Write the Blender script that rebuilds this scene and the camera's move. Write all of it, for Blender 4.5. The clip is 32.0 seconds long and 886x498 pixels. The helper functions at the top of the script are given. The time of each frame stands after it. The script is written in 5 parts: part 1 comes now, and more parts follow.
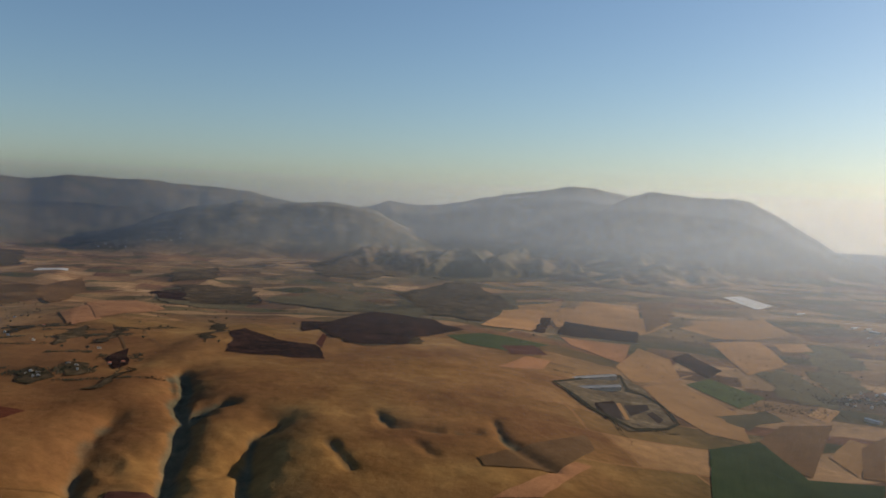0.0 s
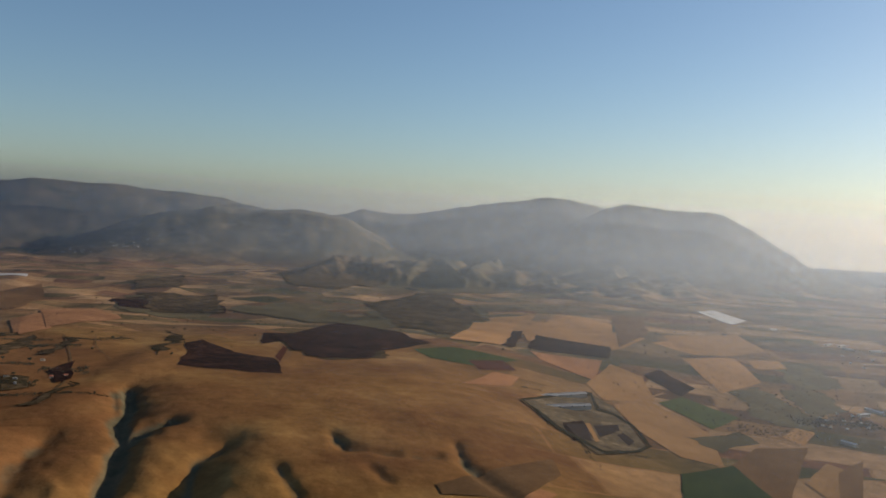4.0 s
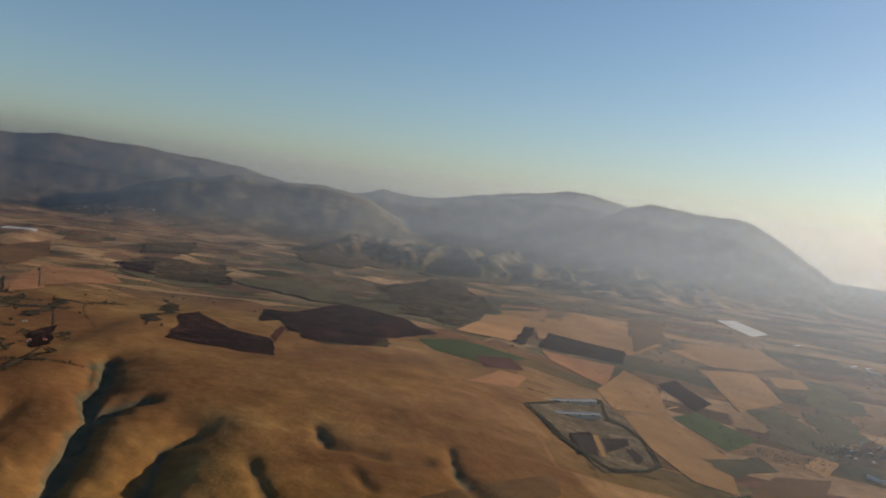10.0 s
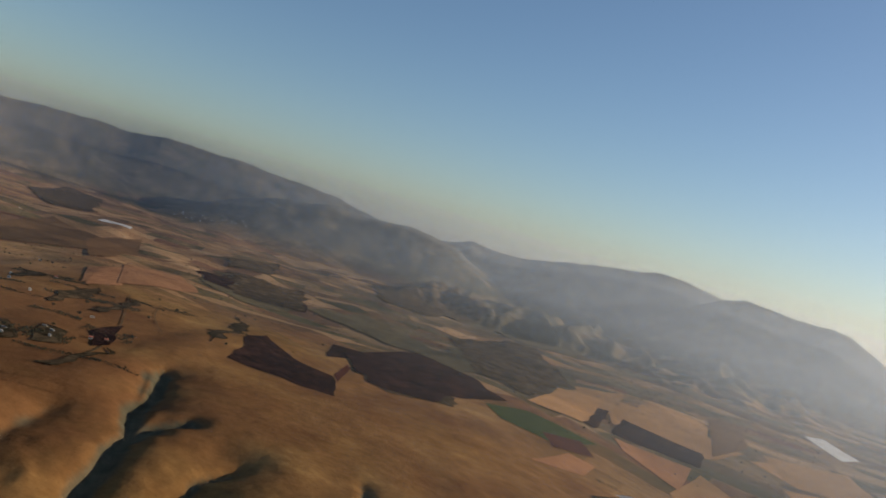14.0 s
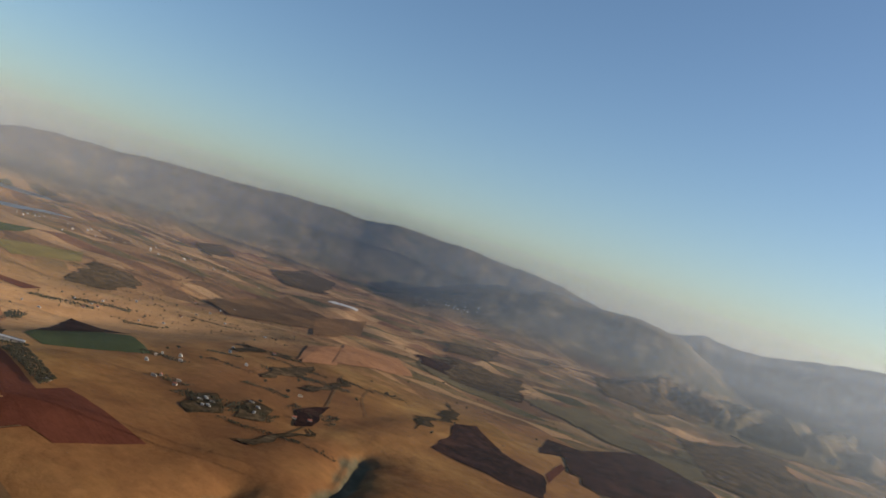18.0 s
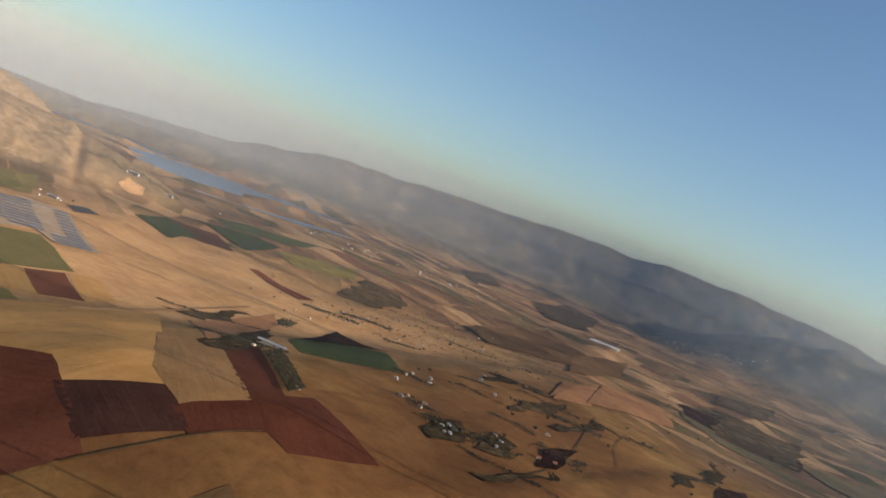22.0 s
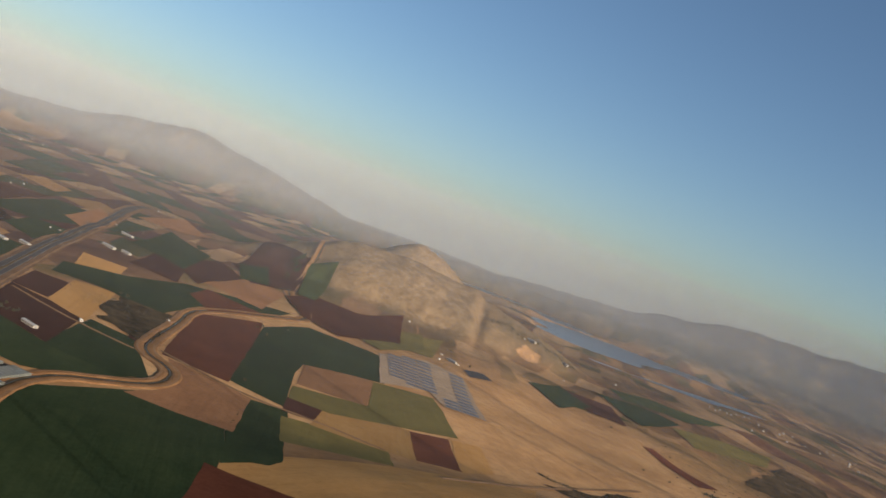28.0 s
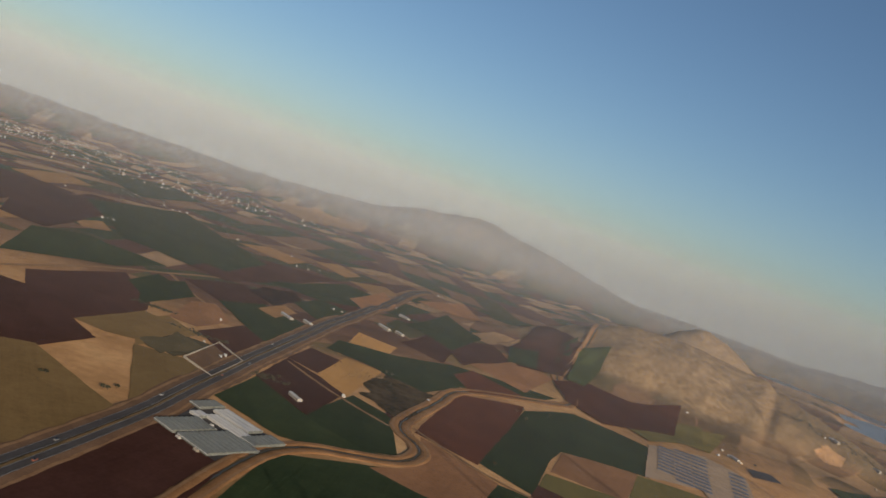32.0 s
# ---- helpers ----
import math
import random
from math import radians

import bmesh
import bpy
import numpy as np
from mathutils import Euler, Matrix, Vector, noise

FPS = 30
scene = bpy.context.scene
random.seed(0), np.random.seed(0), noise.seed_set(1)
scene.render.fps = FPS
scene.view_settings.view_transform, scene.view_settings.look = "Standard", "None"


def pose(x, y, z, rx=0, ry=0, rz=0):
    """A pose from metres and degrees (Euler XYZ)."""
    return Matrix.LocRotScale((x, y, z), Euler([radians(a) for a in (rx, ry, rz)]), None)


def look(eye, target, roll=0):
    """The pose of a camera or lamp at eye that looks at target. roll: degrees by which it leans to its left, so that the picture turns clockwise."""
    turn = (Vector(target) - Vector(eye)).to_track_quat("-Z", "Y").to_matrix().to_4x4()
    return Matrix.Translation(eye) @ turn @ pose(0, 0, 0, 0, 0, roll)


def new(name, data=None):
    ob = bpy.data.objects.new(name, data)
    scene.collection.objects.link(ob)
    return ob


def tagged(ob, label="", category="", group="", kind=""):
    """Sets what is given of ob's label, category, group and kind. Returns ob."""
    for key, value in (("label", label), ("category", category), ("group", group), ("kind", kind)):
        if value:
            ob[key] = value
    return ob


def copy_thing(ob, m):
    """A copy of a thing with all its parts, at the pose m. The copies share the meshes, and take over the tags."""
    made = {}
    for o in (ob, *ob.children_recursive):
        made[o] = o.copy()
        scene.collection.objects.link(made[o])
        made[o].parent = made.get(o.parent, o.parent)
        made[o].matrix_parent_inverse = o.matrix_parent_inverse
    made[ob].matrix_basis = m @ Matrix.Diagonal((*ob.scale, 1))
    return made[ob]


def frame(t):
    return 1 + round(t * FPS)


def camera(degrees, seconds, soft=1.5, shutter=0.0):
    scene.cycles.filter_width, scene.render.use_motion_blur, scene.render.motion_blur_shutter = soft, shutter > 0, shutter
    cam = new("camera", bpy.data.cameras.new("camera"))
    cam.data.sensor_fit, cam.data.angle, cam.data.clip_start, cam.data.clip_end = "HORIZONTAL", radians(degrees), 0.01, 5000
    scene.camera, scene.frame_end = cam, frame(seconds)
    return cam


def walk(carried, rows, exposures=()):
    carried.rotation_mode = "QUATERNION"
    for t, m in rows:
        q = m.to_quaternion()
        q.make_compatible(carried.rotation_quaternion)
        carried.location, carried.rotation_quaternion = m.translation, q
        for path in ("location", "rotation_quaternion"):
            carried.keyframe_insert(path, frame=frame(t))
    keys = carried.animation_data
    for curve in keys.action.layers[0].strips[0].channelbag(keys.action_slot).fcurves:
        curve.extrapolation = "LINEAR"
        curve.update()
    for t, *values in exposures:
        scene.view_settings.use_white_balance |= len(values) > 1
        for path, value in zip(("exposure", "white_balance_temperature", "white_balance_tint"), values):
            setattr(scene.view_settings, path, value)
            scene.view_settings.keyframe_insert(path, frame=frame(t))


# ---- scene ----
cam = camera(55.19, 32.0, soft=1.6)
walk(cam, [
    (0, pose(0.00, -0.00, 257.82, 87.067, -2.119, 0.109)),
    (0.5, pose(1.78, 5.76, 257.92, 86.886, -2.048, -0.147)),
    (1, pose(3.56, 11.52, 258.02, 86.694, -2.067, -0.525)),
    (1.5, pose(5.32, 17.27, 258.12, 86.735, -2.269, -0.621)),
    (2, pose(7.09, 23.02, 258.23, 86.845, -2.064, -0.760)),
    (2.5, pose(8.87, 28.75, 258.33, 87.044, -2.351, -0.816)),
    (3, pose(10.67, 34.45, 258.43, 87.317, -2.214, -0.998)),
    (3.5, pose(12.50, 40.10, 258.52, 87.564, -2.289, -1.266)),
    (4, pose(14.30, 45.73, 258.60, 87.769, -2.943, -1.455)),
    (4.5, pose(16.04, 51.36, 258.67, 87.940, -3.011, -1.727)),
    (6.5, pose(20.79, 74.11, 258.79, 87.979, -4.310, -1.914)),
    (7, pose(21.70, 79.87, 258.75, 87.745, -4.243, -1.816)),
    (7.5, pose(22.64, 85.65, 258.70, 87.470, -4.781, -1.676)),
    (8, pose(23.60, 91.44, 258.65, 87.223, -5.177, -1.452)),
    (8.5, pose(24.49, 97.25, 258.59, 86.985, -5.542, -1.056)),
    (9, pose(25.26, 103.11, 258.53, 86.728, -6.172, -0.742)),
    (9.5, pose(25.80, 109.07, 258.47, 86.633, -6.525, -0.284)),
    (10, pose(26.09, 115.18, 258.41, 86.671, -7.244, 0.118)),
    (10.5, pose(26.11, 121.51, 258.33, 86.733, -7.996, 0.714)),
    (11, pose(25.77, 128.11, 258.24, 86.848, -8.761, 1.656)),
    (11.5, pose(25.01, 135.07, 258.11, 86.963, -9.345, 2.452)),
    (12, pose(23.90, 142.43, 257.95, 87.203, -10.246, 3.143)),
    (12.5, pose(22.48, 150.24, 257.74, 87.649, -11.067, 4.049)),
    (13, pose(20.74, 158.52, 257.47, 88.099, -12.609, 4.851)),
    (13.5, pose(18.79, 167.29, 257.14, 88.543, -14.150, 5.390)),
    (14, pose(16.76, 176.59, 256.75, 89.135, -16.268, 6.136)),
    (14.5, pose(14.84, 186.36, 256.30, 89.671, -16.493, 7.994)),
    (15, pose(13.13, 196.47, 255.81, 89.986, -16.357, 10.770)),
    (15.5, pose(11.66, 206.76, 255.27, 90.115, -15.984, 13.906)),
    (17.5, pose(10.54, 248.52, 252.31, 91.126, -17.090, 20.126)),
    (18, pose(9.78, 257.43, 251.64, 90.600, -17.497, 21.898)),
    (18.5, pose(8.86, 266.07, 250.98, 89.876, -18.952, 23.285)),
    (19, pose(7.72, 274.44, 250.32, 89.287, -19.008, 25.267)),
    (19.5, pose(6.20, 282.51, 249.64, 88.379, -19.353, 28.407)),
    (20, pose(4.16, 290.17, 248.92, 87.465, -20.705, 31.068)),
    (20.5, pose(1.45, 297.39, 248.13, 87.016, -20.714, 33.528)),
    (21, pose(-2.07, 304.15, 247.27, 86.827, -20.189, 36.588)),
    (21.5, pose(-6.51, 310.43, 246.36, 86.683, -20.453, 39.032)),
    (22, pose(-11.83, 316.31, 245.41, 86.776, -20.793, 41.004)),
    (22.5, pose(-17.82, 321.96, 244.45, 87.138, -21.356, 43.115)),
    (23, pose(-24.25, 327.55, 243.50, 87.653, -21.580, 45.112)),
    (23.5, pose(-30.87, 333.23, 242.57, 88.237, -22.142, 47.323)),
    (24, pose(-37.55, 339.12, 241.68, 88.736, -22.532, 49.606)),
    (24.5, pose(-44.27, 345.28, 240.83, 89.270, -22.597, 51.913)),
    (25, pose(-51.06, 351.71, 240.03, 89.607, -22.082, 54.621)),
    (25.5, pose(-57.92, 358.38, 239.28, 89.855, -21.740, 57.601)),
    (26, pose(-64.82, 365.21, 238.60, 89.945, -21.114, 60.264)),
    (26.5, pose(-71.71, 372.13, 237.99, 89.722, -20.919, 62.604)),
    (28.5, pose(-97.18, 400.28, 237.30, 87.688, -20.212, 71.895)),
    (29, pose(-101.48, 406.52, 237.55, 87.140, -20.313, 74.468)),
    (29.5, pose(-105.39, 412.59, 237.86, 86.726, -20.376, 77.049)),
    (30, pose(-108.86, 418.43, 238.22, 86.473, -20.482, 79.643)),
    (30.5, pose(-111.92, 424.02, 238.63, 86.380, -20.041, 82.353)),
    (31, pose(-114.64, 429.41, 239.07, 86.420, -20.128, 85.165)),
    (31.5, pose(-117.14, 434.66, 239.53, 86.723, -19.840, 87.620)),
    (32, pose(-119.55, 439.85, 240.00, 87.200, -19.139, 89.934)),
], exposures=[(0, 0.50), (9, 0.46), (14, 0.46), (18, 0.80), (23, 0.90), (26, 0.74), (29, 0.34), (32, 0.10)])

# ---- sky, sun ----
SUN_AZ, SUN_EL = -65.0, 16.0          # azimuth counted from +y towards -x, elevation, degrees
world = bpy.data.worlds.new("sky")
scene.world = world
world.use_nodes = True
wn = world.node_tree
sky = wn.nodes.new("ShaderNodeTexSky")
sky.sky_type, sky.sun_disc = "NISHITA", False
sky.sun_elevation, sky.sun_rotation = radians(SUN_EL), radians(-SUN_AZ)
sky.altitude, sky.air_density, sky.dust_density, sky.ozone_density = 300.0, 1.0, 1.0, 3.2
wn.links.new(sky.outputs[0], wn.nodes["Background"].inputs[0])
wn.nodes["Background"].inputs[1].default_value = 0.08
sun = new("sun", bpy.data.lights.new("sun", "SUN"))
sun.data.energy, sun.data.angle, sun.data.color = 5.0, radians(0.6), (1.0, 0.84, 0.66)
_a, _e = radians(SUN_AZ), radians(SUN_EL)
SUN_DIR = Vector((-math.sin(_a) * math.cos(_e), math.cos(_a) * math.cos(_e), math.sin(_e)))
sun.matrix_world = look(SUN_DIR * 3000, (0, 0, 0))

# ---- material helpers ----
class Mat:
    """A node material: a short way to add nodes and link them."""
    def __init__(self, name, rough=0.9, spec=0.2, metal=0.0):
        self.m = bpy.data.materials.new(name)
        self.m.use_nodes = True
        self.t = self.m.node_tree
        self.b = self.t.nodes["Principled BSDF"]
        self.b.inputs["Roughness"].default_value = rough
        self.b.inputs["Specular IOR Level"].default_value = spec
        self.b.inputs["Metallic"].default_value = metal

    def n(self, kind, **kw):
        node = self.t.nodes.new("ShaderNode" + kind)
        for k, v in kw.items():
            if k in node.inputs:
                self.put(node.inputs[k], v)
            else:
                setattr(node, k, v)
        return node

    def put(self, socket, v):
        if isinstance(v, bpy.types.NodeSocket):
            self.t.links.new(v, socket)
        else:
            socket.default_value = v

    def pos(self, scale=(1, 1, 1), rot=0.0):
        g = self.n("NewGeometry")
        mp = self.n("Mapping")
        self.put(mp.inputs[0], g.outputs["Position"])
        mp.inputs["Rotation"].default_value[2] = rot
        mp.inputs["Scale"].default_value = scale
        return mp.outputs[0]

    def noise(self, vec, scale, detail=4.0, rough=0.6):
        x = self.n("TexNoise", Scale=scale, Detail=detail, Roughness=rough)
        self.put(x.inputs["Vector"], vec)
        return x.outputs["Fac"]

    def ramp(self, fac, *stops):
        r = self.n("ValToRGB")
        self.put(r.inputs[0], fac)
        el = r.color_ramp.elements
        while len(el) < len(stops):
            el.new(0.5)
        for e, (p, c) in zip(el, stops):
            e.position, e.color = p, (*c, 1) if len(c) == 3 else c
        return r.outputs[0]

    def mix(self, fac, a, b, blend="MIX"):
        x = self.n("Mix", data_type="RGBA", blend_type=blend)
        self.put(x.inputs[0], fac)
        for s, v in ((x.inputs[6], a), (x.inputs[7], b)):
            self.put(s, (*v, 1) if isinstance(v, tuple) and len(v) == 3 else v)
        return x.outputs[2]

    def math(self, op, a, b=0.0, clamp=False):
        x = self.n("Math", operation=op, use_clamp=clamp)
        self.put(x.inputs[0], a)
        self.put(x.inputs[1], b)
        return x.outputs[0]

    def color(self, v):
        self.put(self.b.inputs["Base Color"], (*v, 1) if isinstance(v, tuple) else v)
        return self

    def bump(self, h, strength=0.5, dist=1.0):
        x = self.n("Bump", Strength=strength, Distance=dist)
        self.put(x.inputs["Height"], h)
        self.put(self.b.inputs["Normal"], x.outputs[0])
        return self


def plain(name, col, rough=0.8, spec=0.3, metal=0.0, vary=0.25, scale=0.6):
    """A surface of one colour with fine and broad wear."""
    k = Mat(name, rough, spec, metal)
    p = k.pos()
    n = k.math("ADD", k.math("MULTIPLY", k.noise(p, scale), 0.6), k.math("MULTIPLY", k.noise(p, scale * 0.12), 0.4))
    lo, hi = tuple(c * (1 - vary) for c in col), tuple(min(1, c * (1 + vary)) for c in col)
    k.color(k.ramp(n, (0.3, lo), (0.7, hi)))
    return k.m

# ---- the lie of the land ----
U = 240.0                              # unit of the plan


def sig(v):
    return 1 / (1 + np.exp(-np.clip(v, -30, 30)))


def bump2(x, y, cx, cy, h, a, b, turn=0.0):
    """An oval rise of height h; a, b: half widths; turn in degrees."""
    c, s = math.cos(radians(turn)), math.sin(radians(turn))
    dx, dy = x - cx * U, y - cy * U
    u, v = (c * dx + s * dy) / (a * U), (-s * dx + c * dy) / (b * U)
    return h * np.exp(-(u * u + v * v))


def lattice(ix, iy, seed):
    v = np.sin(ix * 127.1 + iy * 311.7 + seed * 74.7) * 43758.5453
    return v - np.floor(v)


def vnoise(x, y, seed=0):
    """Smooth value noise, 0 to 1, with a cell of one unit."""
    ix, iy = np.floor(x), np.floor(y)
    fx, fy = x - ix, y - iy
    fx, fy = fx * fx * (3 - 2 * fx), fy * fy * (3 - 2 * fy)
    a, b = lattice(ix, iy, seed), lattice(ix + 1, iy, seed)
    c, d = lattice(ix, iy + 1, seed), lattice(ix + 1, iy + 1, seed)
    return (a + (b - a) * fx) * (1 - fy) + (c + (d - c) * fx) * fy


def fbm(x, y, octaves=4, seed=0):
    s, amp = 0, 0.5
    for k in range(octaves):
        s = s + amp * vnoise(x * 2 ** k, y * 2 ** k, seed + k)
        amp *= 0.5
    return s


def ridged(x, y, octaves=4, seed=0):
    s, amp = 0, 0.5
    for k in range(octaves):
        s = s + amp * (1 - abs(2 * vnoise(x * 2 ** k, y * 2 ** k, seed + k) - 1))
        amp *= 0.5
    return s


CX, CY = -25.0, 215.0                  # middle of the camera's path


def swell(x, y):
    """The rolling farmland and its golden hills, in metres."""
    far = sig((np.hypot(x - CX, y - CY) - 1500) / 250)
    hills = 52 * sig((x + 3.2 * U) / (0.25 * U)) * sig((0.75 * U - x) / (0.28 * U)) * sig((y - 2.2 * U) / (0.35 * U)) * sig((7.2 * U - y) / (0.7 * U))
    h = hills + far * (70 * (fbm(x / 400, y / 400, 4, 3) - 0.42)) * sig((x + 7.5 * U) / (U)) * sig((3.2 * U - x) / (0.8 * U))
    h = h + (9 * (fbm(x / 150, y / 150, 3, 9) - 0.45) + 5 * (fbm(x / 70 + 0.6 * vnoise(x / 90, y / 90, 16), y / 230, 2, 19) - 0.45) + 1.3 * (fbm(x / 18, y / 26, 2, 23) - 0.45)) * (hills / 52)
    h = h + 5 * np.exp(-((x + 325) / 48) ** 2) * sig((x + 366) / 7) * sig((y - 850) / 40) * sig((1330 - y) / 60)
    h = h + bump2(x, y, -2.0, 2.75, 16, 0.55, 0.5)
    return h


# distant ranges: distance, depth, crest azimuths (degrees from +y towards -x) and crest heights
RANGES = (
    (4250, 560, (-33, -30, -27.3, -26.4, -25.1, -23.7, -22.2, -21, -20, -18, -16, -14.5, -13.2, -11, -8, -4), (0, 20, 66, 97, 159, 222, 283, 331, 346, 342, 358, 364, 334, 240, 100, 0)),
    (4560, 520, (-24, -18, -14, -13.2, -12.2, -10.7, -9.1, -7.9, -6, -4, -2, 0, 2.3, 3.5, 5.1, 8, 12, 16), (0, 180, 310, 338, 358, 386, 390, 374, 348, 322, 288, 264, 257, 271, 240, 200, 100, 0)),
    (4050, 420, (-3, 1, 3.5, 5.1, 6.3, 8.3, 11, 13.7, 16, 18.6, 20.3, 22, 25, 27), (0, 90, 180, 232, 251, 258, 239, 247, 221, 174, 133, 85, 15, 0)),
    (4650, 470, (0, 5, 8, 10.6, 12, 13.7, 16, 18, 20, 21.5, 23, 25, 27, 30, 33.5, 37, 40, 44, 47, 49, 51.5, 54, 60, 66, 71), (0, 120, 200, 250, 274, 299, 317, 318, 341, 337, 345, 350, 327, 331, 320, 300, 292, 270, 264, 240, 196, 150, 110, 60, 0)),
    (4650, 300, (64, 70, 74, 77, 80, 83, 84.7, 86.8, 89, 91, 95, 100, 108, 115, 126, 150), (0, 40, 90, 140, 190, 236, 252, 214, 190, 145, 112, 90, 100, 110, 100, 0)),
)


def mountains(x, y):
    r = np.hypot(x - CX, y - CY)
    az = np.degrees(np.arctan2(-(x - CX), y - CY))
    m = 0
    for d, dep, aa, hh in RANGES:
        crest = np.interp(az, aa, hh, left=0, right=0) + 9 * (fbm(az * 1.3, r / 600, 3, 61) - 0.45)
        q = (r - d) / dep
        m = np.maximum(m, crest * np.exp(-q * q * np.where(q < 0, 1.0, 2.0)))
    k = np.clip(m / 60, 0, 1)
    spur = ridged(x / 210 + 0.3 * fbm(x / 90, y / 90, 2, 8), y / 210, 4, 21) - 0.58
    front = np.clip(1.2 - m / 360, 0.14, 1)
    fan = ridged(az / 1.7 + 0.5 * fbm(x / 160, y / 160, 2, 18), r / 1300, 3, 41) - 0.58
    spur = 0.45 * spur + 0.12 * fan
    m = m + k * spur * np.minimum(m, 190) * np.where(az > 60, 0.5, 0.75) * front
    foot = 300 * sig((r - 2500) / 200) * sig((4100 - r) / 200) * sig((az + 20) / 2.5) * sig((9 - az) / 4) * np.clip(ridged(x / 240 + 0.35 * vnoise(x / 120, y / 120, 4), y / 430, 4, 13) - 0.48, 0, 1) * (0.35 + 0.65 * sig((r - 3200) / 200))
    rim = 95 * sig((r - 4560) / 60) * (0.75 + 0.4 * fbm(az / 7 + 40, r / 2500, 3, 5))
    return np.maximum(np.maximum(m, foot), rim)


# crest of the bare rocky hill above the lake: plan and height
CREST = ((-2150, 600, 4), (-2130, 700, 22), (-2120, 815, 68), (-2090, 960, 122), (-2060, 1075, 128), (-2020, 1195, 113), (-1985, 1262, 113), (-1950, 1340, 88), (-1915, 1420, 60), (-1885, 1500, 26), (-1860, 1570, 4))


def brow(x, y):
    """1 beyond the cliff at the lake end of the rocky hill."""
    return sig((0.36 * (x + 1975) + 0.93 * (y - 1268) + 22 * (vnoise(x / 34, y / 34, 12) - 0.5)) / 4)


def rocky(x, y):
    """A bare ridge with a steep face towards the fields, a cliff near its lake end and a second knoll behind."""
    top, near = np.zeros(np.shape(x)), np.full(np.shape(x), 1e9)
    for (ax, ay, az), (bx, by, bz) in zip(CREST, CREST[1:]):
        dx, dy = bx - ax, by - ay
        q = np.clip(((x - ax) * dx + (y - ay) * dy) / (dx * dx + dy * dy), 0, 1)
        d = np.hypot(x - ax - q * dx, y - ay - q * dy)
        top = np.where(d < near, az + q * (bz - az), top)
        near = np.minimum(near, d)
    near = near + 55 * (fbm(x / 110, y / 110, 3, 44) - 0.44)
    wide = 95 + 0.95 * top
    h = top * np.exp(-np.clip(near, 0, None) ** 2 / wide ** 2 * np.where(near > wide, 1.35, 1.0))
    h = np.maximum(h, 150 * np.exp(-((x + 2560) ** 2 / 150 ** 2 + (y - 1290) ** 2 / 190 ** 2)))
    k = np.clip(h / 30, 0, 1)
    h = h * (1 - 0.10 * brow(x, y)) - 11 * k * np.exp(-((0.36 * (x + 1975) + 0.93 * (y - 1268)) / 12) ** 2)
    return h + k * (15 * (ridged(x / 95, y / 95, 4, 31) - 0.5) + 5 * (ridged(x / 26, y / 26, 3, 35) - 0.5))


def cut(x, y, ax, ay, bx, by, w, deep):
    """A ravine along a line, in plan units."""
    ax, ay, bx, by = ax * U, ay * U, bx * U, by * U
    dx, dy = bx - ax, by - ay
    q = np.clip(((x - ax) * dx + (y - ay) * dy) / (dx * dx + dy * dy), 0, 1)
    wob = 5 * (vnoise(x / 30, y / 30, 77) - 0.5) + 4 * (vnoise(x / 11, y / 11, 78) - 0.5)
    d = np.abs(np.hypot(x - ax - q * dx, y - ay - q * dy) + wob)
    return -deep * np.where(w < 15, np.exp(-(d / w) ** 1.5), np.exp(-(d / w) ** 2))


RAVINES = ()


def gullies(x, y):
    """Depth of the narrow ravines, and of the broad hollows round them."""
    g, broad = np.zeros(np.shape(x)), np.zeros(np.shape(x))
    for rv in RAVINES:
        g = np.minimum(g, cut(x, y, *rv)) if rv[4] < 15 else g
        broad = broad + cut(x, y, *rv) if rv[4] >= 15 else broad
    return g, np.clip(broad, -16, 0)


def ground_z(x, y):
    x, y = np.asarray(x, float), np.asarray(y, float)
    h = swell(x, y) + rocky(x, y) + sum(gullies(x, y))
    m = mountains(x, y)
    k = np.clip(m / 40, 0, 1)
    h = h * (1 - k) + np.maximum(h, m) * k
    basin = 0
    for cx, cy, a, b, turn in ((-14.9, 9.2, 1.9, 0.75, 35), (-12.3, 9.7, 1.5, 1.2, 50), (-11.2, 8.6, 0.9, 0.9, 0), (-11.7, 11.0, 0.9, 0.9, 0)):
        basin = np.maximum(basin, bump2(x, y, cx, cy, 1.0, a, b, turn))
    w = np.clip(basin * 3.2 - 0.6 + 1.4 * (fbm(x / 330, y / 200, 4, 29) - 0.5), 0, 1) * np.clip(basin * 6, 0, 1)
    zone = np.clip(basin * 6, 0, 1)
    back = 90 * np.clip(fbm(x / 330, y / 330, 4, 83) - 0.36, 0, 1) * sig((-x - 2350) / 120) * sig((y - 1950) / 150)
    return (h + 16 * zone + np.where(m < 60, back, 0)) * (1 - w) - 8 * w

